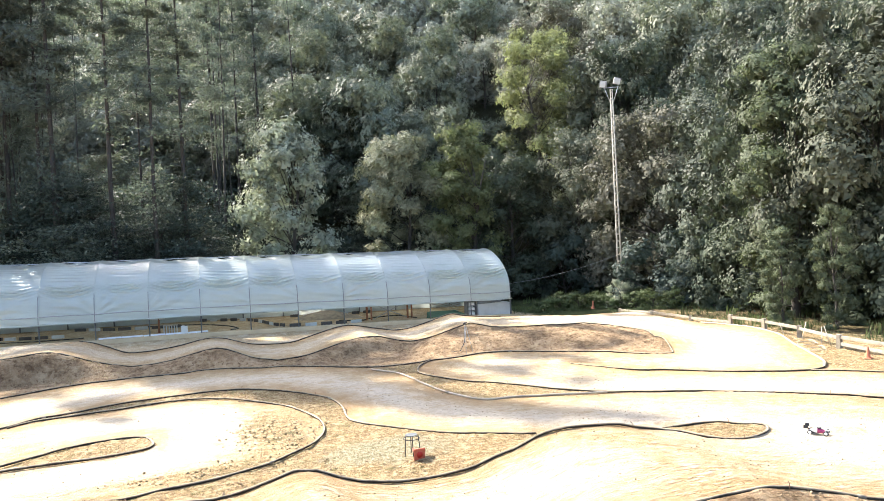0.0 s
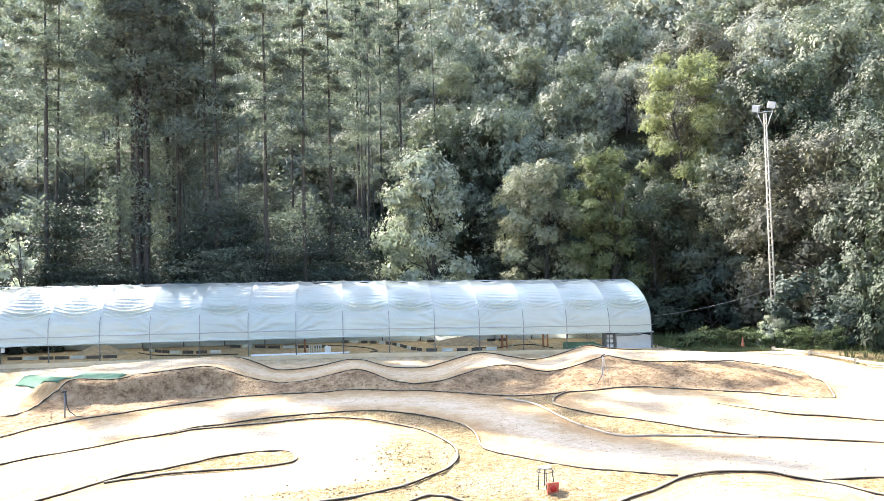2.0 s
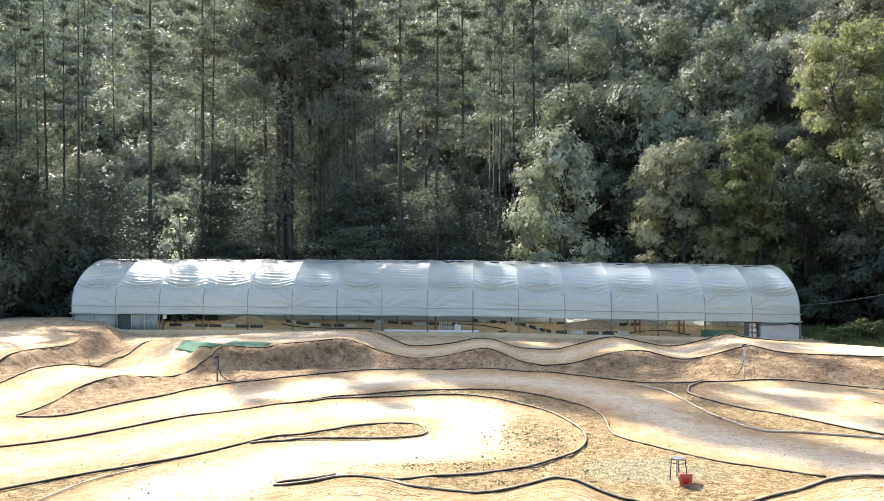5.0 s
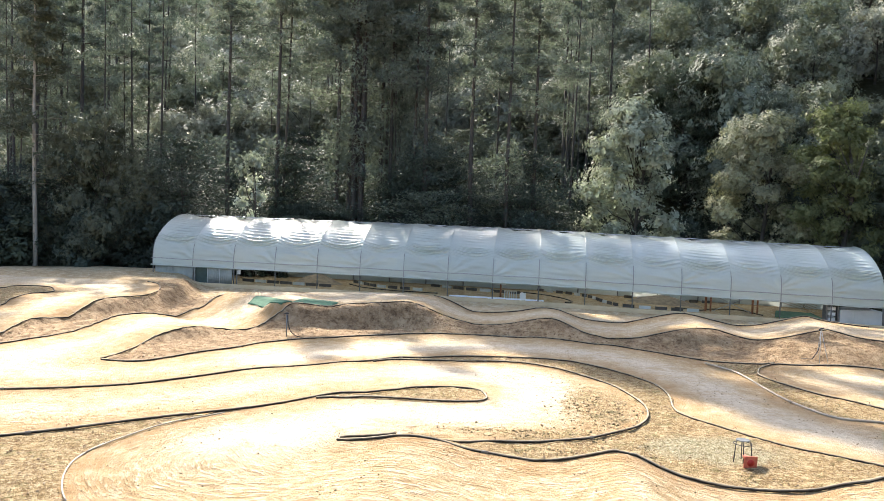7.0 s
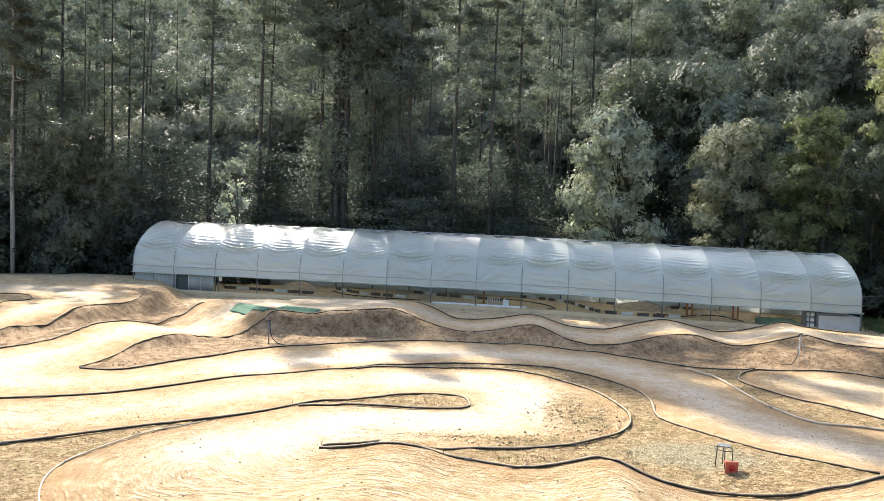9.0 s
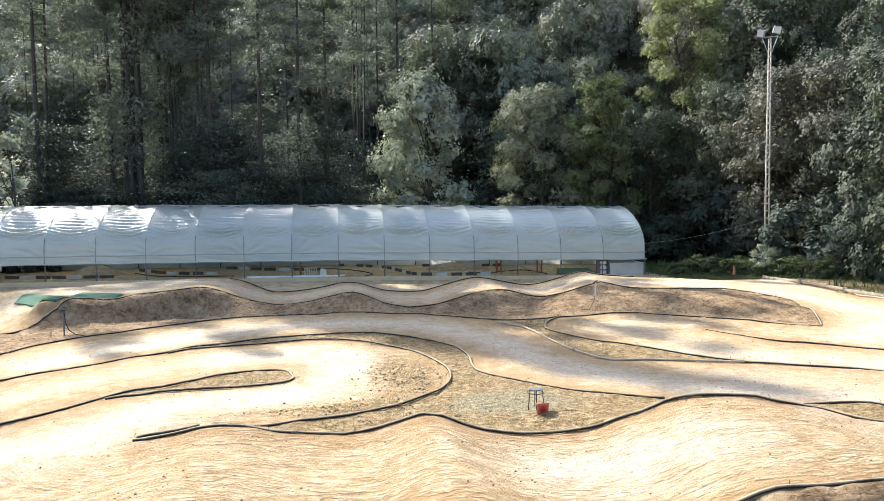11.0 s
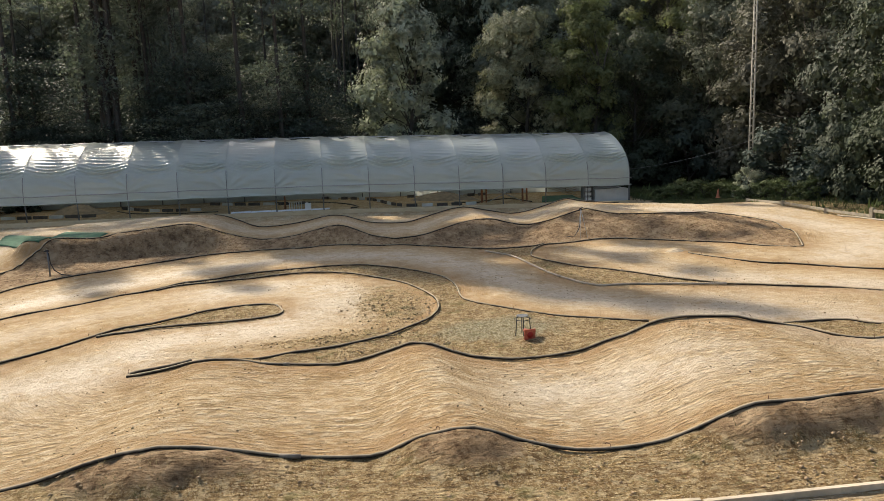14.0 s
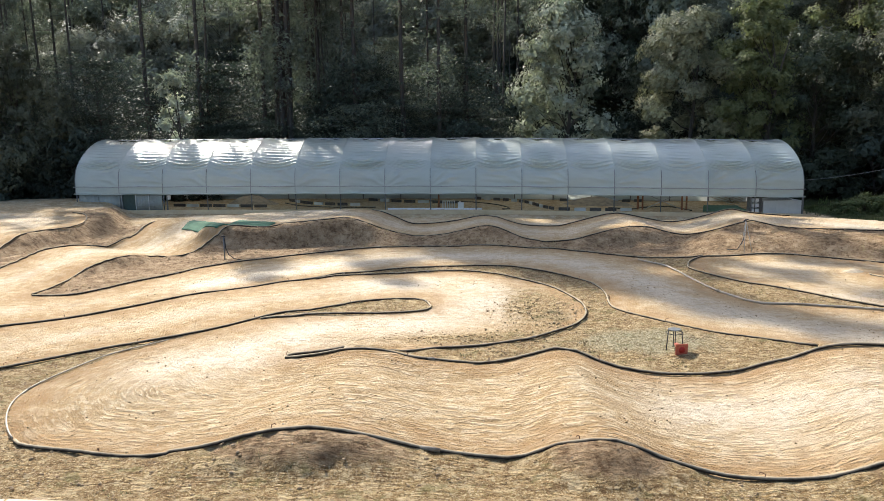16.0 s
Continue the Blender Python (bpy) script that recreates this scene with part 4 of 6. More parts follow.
def pine(seed, h, leaves, size, bare=0.5, stubs=26, whorls=15):
    """A tall forest pine: a straight mast, dead stubs, and a thin crown in the top."""
    rng = np.random.RandomState(seed)
    mast = limb((0, 0, -0.5), (rng.normal() * 0.02, rng.normal() * 0.02, 1), h, 0.0062 * h + 0.02, rng, 10, 0.12, 0.012)
    runs, centres = [mast], []
    top = np.array(mast[0])
    for k in range(stubs):
        f = rng.uniform(0.2, bare)
        a, l = rng.uniform(0, 6.28), rng.uniform(0.5, 1.4)
        runs.append(limb((0, 0, h * f), (math.cos(a), math.sin(a), 0.1), l, 0.018, rng, 3, -0.03, 0.1))
        # a few sprigs still green on the dead branches
        n = int(leaves / 260 * rng.uniform(0.0, 1.6))
        centres.append(np.array(runs[-1][0][-1]) + rng.normal(size=(n, 3)) * np.array([0.4, 0.4, 0.25]))
    for k in range(whorls):
        f = bare + (0.99 - bare) * k / (whorls - 1)
        base = np.array([np.interp(f * h, top[:, 2], top[:, 0]), np.interp(f * h, top[:, 2], top[:, 1]), f * h])
        reach = h * 0.10 * (1.05 - f) / (1.05 - bare) + 0.35
        for j in range(5):
            a = rng.uniform(0, 6.28)
            l = reach * rng.uniform(0.35, 1.25)
            if rng.rand() < 0.3:
                continue
            pts, rad = limb(base, (math.cos(a), math.sin(a), 0.05), l, 0.03, rng, 4, 0.05, 0.08)
            runs.append((pts, rad))
            n = int(leaves / (whorls * 3.5))
            t = 1.08 - 0.75 * rng.uniform(0, 1, n) ** 1.6
            spine = np.array(pts)
            pos = np.stack([np.interp(t * 4, range(5), spine[:, c]) for c in range(3)], 1)
            centres.append(pos + rng.normal(size=(n, 3)) * np.array([0.22, 0.22, 0.13]) * (0.6 + l * 0.35))
    return runs, leaf_quads(np.vstack(centres), size, rng, None, 2.4)


def fan_tree(seed, h, w, leaves, size, fans=34, flat=0.22):
    """A tree of flat leaf fans in layers, as an acacia or a chestnut shows them."""
    rng = np.random.RandomState(seed)
    mast = limb((0, 0, -0.4), (0.03, 0.02, 1), h * 0.95, 0.015 * h + 0.03, rng, 9, 0.12, 0.05)
    runs, centres = [mast], []
    spine = np.array(mast[0])
    for k in range(fans):
        f = 0.12 + 0.86 * k / fans
        foot = np.array([np.interp(f * h, spine[:, 2], spine[:, c]) for c in range(3)])
        a = k * 2.4 + rng.uniform(-0.4, 0.4)
        l = w * 0.5 * math.sqrt(max(0.05, 1 - ((f - 0.35) / 0.66) ** 2)) * rng.uniform(0.65, 1.1)
        pts, rad = limb(foot, (math.cos(a), math.sin(a), 0.3), l, 0.04, rng, 5, -0.03, 0.08)
        runs.append((pts, rad))
        n = leaves // fans
        t = rng.uniform(0.3, 1.08, n)
        sp = np.array(pts)
        pos = np.stack([np.interp(t * 5, range(6), sp[:, c]) for c in range(3)], 1)
        spread = (0.35 + 0.22 * l) * (0.5 + 0.5 * t)[:, None]
        centres.append(pos + rng.normal(size=(n, 3)) * spread * np.array([1, 1, flat]))
    return runs, leaf_quads(np.vstack(centres), size, rng, np.tile([0.0, 0.0, 0.9], (sum(len(c) for c in centres), 1)), 1.7, 0.6)


def make_tree(name, built, leaf_mat, bark_mat, label, group):
    runs, quads = built
    ob = thing(name, (0, 0, 0), label, "tree", group)
    part("trunk", wood_mesh("trunk", runs, bark_mat, 6), bark_mat, ob)
    part("crown", quads_of("crown", quads, leaf_mat), leaf_mat, ob)
    return ob


def stand(proto, used, x, y, turn, scale, sink=0.15):
    """The first call places the tree itself, later ones copy it."""
    m = Matrix.Translation((x, y, ground_at(x, y) - sink)) @ Matrix.Rotation(turn, 4, "Z") @ Matrix.Diagonal((scale[0], scale[0], scale[1], 1))
    ob = proto
    if proto.name in used:
        ob = copy_thing(proto, Matrix())
    used.add(proto.name)
    ob.matrix_basis = m
    return ob


def polar(az, d):
    return d * math.sin(radians(az)), d * math.cos(radians(az))


placed = set()
OAKS = [make_tree("oak_tree", broadleaf(20 + k, 11, 8.5, 34, 27000, 0.12, 0.05), (LEAF_OAK, LEAF_GREY, LEAF_BROWN)[k], BARK,
                  ("dark green evergreen oak with a dense rounded crown", "grey-green oak with a dense billowing crown", "brownish olive oak with a dry-tinted crown")[k], "trees on the wooded hill") for k in range(3)]
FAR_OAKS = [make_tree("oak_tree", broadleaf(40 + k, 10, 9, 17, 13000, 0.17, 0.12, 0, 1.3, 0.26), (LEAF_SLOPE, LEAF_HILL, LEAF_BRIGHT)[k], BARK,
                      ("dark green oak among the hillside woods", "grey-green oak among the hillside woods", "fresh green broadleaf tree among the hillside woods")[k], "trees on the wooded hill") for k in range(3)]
PINES = [make_tree("pine_tree", pine(60 + k, 31, 10500, 0.135, (0.5, 0.44, 0.56)[k]), LEAF_PINE, BARK, "tall straight pine with a bare trunk and thin crown", "pines on the slope") for k in range(3)]
SAPLINGS = [make_tree("young_tree", fan_tree(80 + k, 8, 6, 11000, 0.112), (LEAF_DEEP, LEAF_SLOPE)[k], BARK,
                      ("dark young broadleaf tree with layered branches", "green young broadleaf tree in the undergrowth")[k], "undergrowth of the slope") for k in range(2)]
SHRUBS = [make_tree("shrub", broadleaf(100 + k, 3.0, 3.6, 13, 3300, 0.12, 0.03), (LEAF_OAK, LEAF_DEEP, LEAF_DEEP)[k], BARK,
                    ("dense dark green shrub at the edge of the wood", "dark-leaved shrub at the edge of the wood", "deep green bramble thicket at the edge of the wood")[k], "shrubs at the wood's edge") for k in range(3)]

WEED_BUSH = make_tree("weed_clump", broadleaf(111, 3.0, 3.6, 15, 4000, 0.10, 0.03), LEAF_WEED, BARK, "low heap of green weeds at the wood's edge", "weeds at the wood's edge")
PALE_BUSH = make_tree("shrub", broadleaf(113, 3.0, 3.2, 13, 5000, 0.09, 0.03), LEAF_SILVER, BARK, "pale bush at the foot of the lamp pole", "")
THIN_PINE = make_tree("pine_tree", pine(66, 31, 3600, 0.14, 0.6, 12, 8), LEAF_PINE, BARK, "thin straight young pine with a sparse crown", "pines on the slope")

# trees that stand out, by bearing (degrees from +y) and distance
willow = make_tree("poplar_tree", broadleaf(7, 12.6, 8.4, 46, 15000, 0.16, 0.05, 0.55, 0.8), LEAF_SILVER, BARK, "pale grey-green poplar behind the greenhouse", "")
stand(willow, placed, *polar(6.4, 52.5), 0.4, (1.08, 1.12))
round_oak = make_tree("oak_tree", broadleaf(9, 13.6, 6.9, 24, 30000, 0.125, 0.05, 0.05, 1.2), LEAF_OLIVE, BARK, "rounded olive-brown oak behind the greenhouse", "trees on the wooded hill")
stand(round_oak, placed, *polar(15.6, 57), 1.0, (1, 1))
layered = make_tree("chestnut_tree", broadleaf(11, 14, 7.6, 40, 20000, 0.14, 0.03, 0.55, 0.75, 0.5), LEAF_FAN, BARK, "green chestnut tree with a tapering leafy crown", "")
stand(layered, placed, *polar(20.4, 55), 0.2, (1, 1))
locust = make_tree("locust_tree", broadleaf(13, 16, 8.5, 30, 27000, 0.125, 0.08), LEAF_BRIGHT, BARK, "bright yellow-green locust tree on the hillside", "")
stand(locust, placed, *polar(26.7, 66), 2.0, (1, 1))
edge = make_tree("birch_tree", pine(15, 21, 9000, 0.14, 0.4, 10), LEAF_GREY, BARK_PALE, "slender pale-barked birch beside the track", "")
stand(edge, placed, *polar(-37.5, 51), 0.0, (1, 1))
slim = make_tree("young_tree", broadleaf(17, 8, 2.7, 15, 1300, 0.17, 0.15, 0.35, 0.8, 0.7), LEAF_GLINT, BARK, "slim young tree with leaves coloured pale for sun glints", "")
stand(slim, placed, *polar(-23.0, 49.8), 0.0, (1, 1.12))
fresh = make_tree("young_tree", broadleaf(19, 13, 4.8, 30, 17000, 0.11, 0.02, 0.3, 1.1), LEAF_FRESH, BARK, "tall slender tree with fresh green leaves", "")
stand(fresh, placed, *polar(44.4, 35.5), 0.4, (1, 1))
for az, d, wide, high in ((43.6, 31.5, 0.32, 0.34), (47.0, 31.8, 0.36, 0.4)):
    stand(fresh, placed, *polar(az, d), az, (wide, high))
for az, d, k, s, hgt in ((35.6, 51, 2, 1.22, 1.22), (40, 46, 1, 1.0, 1.2), (44.3, 38, 0, 0.95, 1.15), (49.5, 36, 1, 1.0, 1.3), (53, 38, 0, 1.1, 1.4), (47, 45, 0, 1.1, 1.5), (38, 54, 0, 1.1, 1.2),
                         (29.5, 58, 1, 1.0, 1.1), (33.5, 62, 0, 1.1, 1.3), (57, 34, 0, 1.0, 1.2), (28, 72, 2, 1.2, 1.3), (42, 58, 1, 1.1, 1.3), (10.5, 67, 0, 1.0, 1.1), (24.0, 58, 0, 1.0, 1.0)):
    stand(OAKS[k], placed, *polar(az, d), az, (s, hgt))

SUN_WAY = (math.sin(radians(SUN_AZ)), math.cos(radians(SUN_AZ)))
SUN_RISE = math.tan(radians(SUN_EL))
# what the sun is known to reach: x, y, height, half width
SUNLIT = [(*polar(az, d), z, half) for az, d, z, half in (
    (4.2, 52.5, 7, 2.2), (15.6, 57, 8, 3.2), (20.4, 55, 7, 2.2), (35.6, 51, 6, 4.0), (40, 46, 7, 3.5), (44.4, 36, 7, 4), (50, 36, 7, 3.5), (25.5, 66, 14, 4), (-23, 49.8, 5.5, 1.6),
    (-23.6, 44.6, 3.4, 0.9), (-20.0, 43.6, 3.4, 0.9), (-15.5, 42.5, 3.4, 1.2), (-11.5, 41.8, 3.4, 1.7), (-0.5, 41, 3.5, 0.6), (2.2, 41, 3.5, 0.5))]
SUNLIT += [(x, y, 0.0, 0.5) for x in (-4, -2.5, -1, 0.5, 1.8) for y in (14.5, 16.5, 18.5, 20)]
SUNLIT += [(x, y, 0.0, 0.5) for x in (-16, -13.5, -11, -8.5) for y in (14, 17, 20)]
SUNLIT += [(x, y, 0.0, 0.8) for x in (11, 14, 17, 19.5) for y in (13, 16.5, 20)] + [(15, 29, 0.4, 1.0), (18, 27, 0.3, 1.0), (18, 23, 0, 1.0), (-15, 24, 0.2, 0.8), (-12.5, 24.5, 0.2, 0.8), (-17.5, 26, 0.4, 0.8), (-12, 28, 0.8, 0.6), (-14, 31, 0.3, 0.6)]


def in_light(x, y, crown, spare=0.0):
    """Whether a crown here (rows of height and radius) would stand between the sun and something that it reaches."""
    base = ground_at(x, y)
    heights, radii = [h + base for h, _ in crown], [r for _, r in crown]
    for tx, ty, z, half in SUNLIT:
        along = (x - tx) * SUN_WAY[0] + (y - ty) * SUN_WAY[1]
        off = abs((x - tx) * SUN_WAY[1] - (y - ty) * SUN_WAY[0])
        level = z + along * SUN_RISE
        if along > 1 and heights[0] - 0.5 < level < heights[-1] + 0.5 and off < half * (1 - spare) + np.interp(level, heights, radii) * (0.8 - spare):
            return True
    return False


def pine_crown(s, bare=0.5):
    return [(31 * s * bare, 3.0 * s), (31 * s, 0.4)]


def oak_crown(w, h):
    return [(0.5, 2.5 * w), (5 * h, 4.3 * w), (10.5 * h, 1.5 * w)]


# stretches of the slope that the trees above already fill: bearing, half width, distance
TAKEN = ((6.4, 4.2, 60), (15.6, 4.6, 62), (20.8, 4.5, 60), (25.5, 4.0, 70), (-37.5, 2.5, 56), (-23, 1.6, 62), (35.6, 6.0, 55))

# a fresh green tree above the locust, then the woods, rank behind rank
stand(FAR_OAKS[2], placed, *polar(29.8, 76), 1.0, (0.8, 0.9))
rng = np.random.RandomState(77)
for d0 in (54, 58, 62, 67, 74, 82, 91):
    az = -50.0 + rng.uniform(0, 2)
    while az < 62:
        d = d0 + rng.uniform(-2.5, 2.5)
        x, y = polar(az, d)
        up = float(hill(np.array([x]), np.array([y]))[0])
        turn = rng.uniform(0, 6.28)
        gap = 4.6 * 57.3 / d
        if any(abs(az - a) < half and d < far for a, half, far in TAKEN):
            az += gap * 0.5
            continue
        if up > -6 and not (22 < az and d < 60):
            if az < 9 + rng.uniform(-5, 5):
                pick = rng.rand()
                s = rng.uniform(0.85, 1.08)
                if pick < (0.72 if d0 < 88 else 0.35) and not in_light(x, y, pine_crown(s)):
                    w = s * rng.uniform(0.7, 1.05)
                    stand(PINES[rng.randint(3)], placed, x, y, turn, (w, s))
                elif d0 > 70:
                    s = rng.uniform(0.7, 1.1)
                    if not in_light(x, y, oak_crown(s, s)):
                        stand(FAR_OAKS[rng.randint(2)], placed, x, y, turn, (s, s))
                else:
                    s = rng.uniform(0.55, 1.0)
                    stand(SAPLINGS[rng.randint(2)], placed, x, y, turn, (s * 1.2, s))
                gap = (3.4 if d0 < 75 else 4.4) * 57.3 / d
            elif d0 >= 67:
                s = rng.uniform(0.75, 1.2)
                k = int(rng.choice([0, 0, 1, 1, 1, 2])) if 23 < az < 34 else int(rng.choice([0, 0, 1]))
                tall = s * rng.uniform(0.9, 1.25)
                if in_light(x, y, oak_crown(s, tall), 0.2):
                    s, tall = s * 0.75, tall * 0.5
                stand(FAR_OAKS[k], placed, x, y, turn, (s, tall))
                gap = 6.2 * 57.3 / d
            elif d0 >= 62:
                s = rng.uniform(0.7, 1.0)
                stand(SAPLINGS[rng.randint(2)], placed, x, y, turn, (s, s))
        az += gap * rng.uniform(0.75, 1.25)
# pines at the foot of the slope whose tips throw their shade on the far lanes: where the shade ends
ENDS = [(-7.5, 23.5), (-5.6, 20.5), (-4.8, 22.6), (-3.4, 22.9), (-2.2, 22.8), (-1.0, 22.9), (0.2, 23.0), (1.4, 22.6), (2.8, 21.6), (3.8, 20.4), (4.9, 19.2), (5.8, 17.8), (6.6, 16.4), (8.4, 21.4), (9.6, 22.6),
        (10.8, 23.4), (12.2, 24.6)] + [(x, 27.5 + 0.3 * (x % 3), ) for x in (-8, -6, -4.5, -2.5, -1, 1, 2.5, 4.5, 6, 8, 10)]
for k, (tx, ty) in enumerate(ENDS):
    for away in range(28, 62, 1):
        x, y = tx + away * SUN_WAY[0], ty + away * SUN_WAY[1]
        s = (away * SUN_RISE - ground_at(x, y)) / 28.0
        az = math.degrees(math.atan2(x, y))
        seen = any(abs(az - a) < half * 0.7 and math.hypot(x, y) < far for a, half, far in TAKEN)
        if y > 50.5 and 0.7 < s < 1.3 and not seen and not in_light(x, y, pine_crown(s), 0.35):
            stand(PINES[k % 3], placed, x, y, rng.uniform(0, 6.28), (s, s))
            break
# thin young pines between them
for k in range(60):
    az, d = rng.uniform(-44, 10), rng.uniform(54, 84)
    x, y = polar(az, d)
    s = rng.uniform(0.5, 0.95)
    if not (abs(az - 6.4) < 4 and d < 60) and not in_light(x, y, pine_crown(s, 0.6), 0.3):
        stand(THIN_PINE, placed, x, y, rng.uniform(0, 6.28), (s * 0.7, s))
# dark thicket behind the greenhouse, in front of the trunks
for k in range(46):
    az = -47 + 55 * k / 45 + rng.uniform(-0.7, 0.7)
    d = rng.uniform(51.5, 56) / (1.0 if az > -30 else 0.97)
    if abs(az + 23) < 1.3 or 1.8 < az:
        continue
    s = rng.uniform(0.3, 1.25)
    stand(SAPLINGS[0], placed, *polar(az, d), rng.uniform(0, 6.28), (0.45 + s * 0.6, s))
stand(SAPLINGS[1], placed, *polar(-9.7, 51.5), 1.0, (1.15, 0.85))
stand(OAKS[1], placed, *polar(-33.4, 52), 2.0, (0.78, 0.98))
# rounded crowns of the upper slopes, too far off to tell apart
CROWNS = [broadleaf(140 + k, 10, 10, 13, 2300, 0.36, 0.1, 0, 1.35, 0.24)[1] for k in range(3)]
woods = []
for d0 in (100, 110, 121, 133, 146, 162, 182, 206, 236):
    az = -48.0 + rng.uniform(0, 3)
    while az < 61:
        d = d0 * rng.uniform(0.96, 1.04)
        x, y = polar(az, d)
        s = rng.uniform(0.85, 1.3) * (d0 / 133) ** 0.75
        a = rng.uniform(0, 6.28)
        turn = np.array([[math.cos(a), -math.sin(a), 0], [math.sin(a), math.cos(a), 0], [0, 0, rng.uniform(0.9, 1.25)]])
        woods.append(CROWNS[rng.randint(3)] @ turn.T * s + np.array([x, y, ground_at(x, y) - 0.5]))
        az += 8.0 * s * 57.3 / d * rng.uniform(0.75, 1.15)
tagged(new("hillside_woods", quads_of("hillside_woods", np.concatenate(woods), LEAF_HILL)), "distant grey-green woods covering the upper slopes, coloured pale for haze", "woods", kind="stuff")
# ferns and brambles under the trees of the lower slope
FERN = [broadleaf(160 + k, 1.9, 2.6, 9, 520, 0.22, 0.05)[1] for k in range(3)]
ferns = []
for k in range(210):
    x, y = polar(rng.uniform(-44, 24), rng.uniform(53, 74))
    a, s = rng.uniform(0, 6.28), rng.uniform(0.6, 1.3)
    turn = np.array([[math.cos(a), -math.sin(a), 0], [math.sin(a), math.cos(a), 0], [0, 0, rng.uniform(0.6, 1.2)]])
    ferns.append(FERN[k % 3] @ turn.T * s + np.array([x, y, ground_at(x, y) - 0.3]))
tagged(new("undergrowth", quads_of("undergrowth", np.concatenate(ferns), LEAF_DEEP)), "dark ferns and brambles under the pines", "undergrowth", kind="stuff")
# undergrowth along the foot of the slope
for k in range(64):
    az = -46 + 104 * k / 63 + rng.uniform(-0.8, 0.8)
    d = rng.uniform(50, 56) if az < 26 else (rng.uniform(41, 47) if az < 33 else rng.uniform(33.0, 37.0))
    if 21 < az < 33.5:
        d = rng.uniform(54, 60)
    if az > 33.5:
        d = rng.uniform(25.5, 29) / math.sin(radians(az))
    s = rng.uniform(0.7, 1.5) * (0.55 if 2 < az < 24 else 1.0)
    stand(SHRUBS[rng.randint(3)], placed, *polar(az, d), rng.uniform(0, 6.28), (s, s * rng.uniform(0.8, 1.3)))
# weeds heaped at the edge of the clearing, and the pale bush at the foot of the lamp pole
for az, d, wide, high in ((26.3, 44.5, 0.55, 0.28), (27.6, 45.5, 0.6, 0.36), (28.9, 45, 0.65, 0.38), (30.2, 45.8, 0.6, 0.34), (31.3, 44.8, 0.5, 0.3), (33.4, 44.5, 0.55, 0.42), (34.6, 42.5, 0.5, 0.4), (36.0, 40.5, 0.45, 0.4)):
    stand(WEED_BUSH, placed, *polar(az, d), az * 2.0, (wide, high))
stand(PALE_BUSH, placed, *polar(32.2, 45.3), 0.3, (0.55, 0.62))


# ---- inside the greenhouse ----
def barrier_row(points, n, length):
    """Short boards laid end to end on the floor, black and white by turns."""
    line = dense(points, 12)
    run = np.concatenate([[0], np.cumsum(np.hypot(*np.diff(line, axis=0).T))])
    for k in range(n):
        s = run[-1] * (k + 0.5) / n
        x, y = np.interp(s, run, line[:, 0]), np.interp(s, run, line[:, 1])
        x2, y2 = np.interp(s + 0.1, run, line[:, 0]), np.interp(s + 0.1, run, line[:, 1])
        pale = k % 3 == 1
        bm = boxed(-length / 2, length / 2, -0.05, 0.05, -0.02, 0.17, 0.012)
        m = bpy.data.meshes.new("barrier_board")
        bm.to_mesh(m)
        bm.free()
        m.materials.append(GREY_SHEET if pale else BOARD_DARK)
        ob = tagged(new("barrier_board", m), ("pale grey" if pale else "black") + " board standing on the indoor dirt track", "board", "indoor track boards")
        ob.matrix_basis = pose(x, y, f0(x), 0, 0, math.degrees(math.atan2(y2 - y, x2 - x)))


barrier_row([(4.3, 40.5), (6, 40.35), (8.6, 40.6)], 5, 0.62)
barrier_row([(-0.4, 47.0), (1.8, 46.0), (2.9, 44.6), (3.6, 42.0), (4.2, 40.6)], 13, 0.42)
barrier_row([(-18.4, 42.3), (-15, 41.8), (-12.4, 41.5)], 7, 0.75)
barrier_row([(-12.2, 45.6), (-9.9, 43.1), (-7.0, 42.4)], 8, 0.6)
barrier_row([(-7.2, 46), (-4.5, 44.6), (-1.2, 44.0)], 7, 0.7)
barrier_row([(5.0, 46.5), (8.0, 46.2), (10.5, 46.6)], 7, 0.5)


def floor_hose(points, label):
    p = dense(points, 10)
    at = (points[0][0], points[0][1], f0(points[0][0]))
    ob = thing("border_pipe", at, label, "pipe", "track border pipes")
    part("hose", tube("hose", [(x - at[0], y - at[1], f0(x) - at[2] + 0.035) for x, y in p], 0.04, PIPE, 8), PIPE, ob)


floor_hose([(-3.2, 45.5), (-0.6, 44.8), (1.0, 43.2), (1.7, 41.2), (1.3, 40.4)], "black hose curving over the indoor dirt floor")
floor_hose([(-12.0, 44.0), (-10.6, 42.2), (-8.6, 41.4), (-6, 41.3)], "black hose curving over the indoor dirt floor")
floor_hose([(7.5, 42.2), (8.6, 41.4), (9.6, 42.6), (11.2, 43.2), (11.9, 41.0)], "black hose curving over the indoor dirt floor")


def mound_patch(name, cx, cy, rx, ry, h, material, label, category):
    n = 14
    verts = []
    for j in range(n + 1):
        for i in range(n + 1):
            u, v = 2 * i / n - 1, 2 * j / n - 1
            r = min(1, math.hypot(u, v))
            z = h * (1 - r * r) ** 1.5 + 0.02 * math.sin(9 * u + 4 * v) * (1 - r) - 0.03
            verts.append((u * rx, v * ry, z))
    w = n + 1
    faces = [(j * w + i, j * w + i + 1, (j + 1) * w + i + 1, (j + 1) * w + i) for j in range(n) for i in range(n)]
    ob = tagged(new(name, mesh_of(name, verts, faces, material)), label, category)
    ob.location = (cx, cy, ground_at(cx, cy))
    return ob


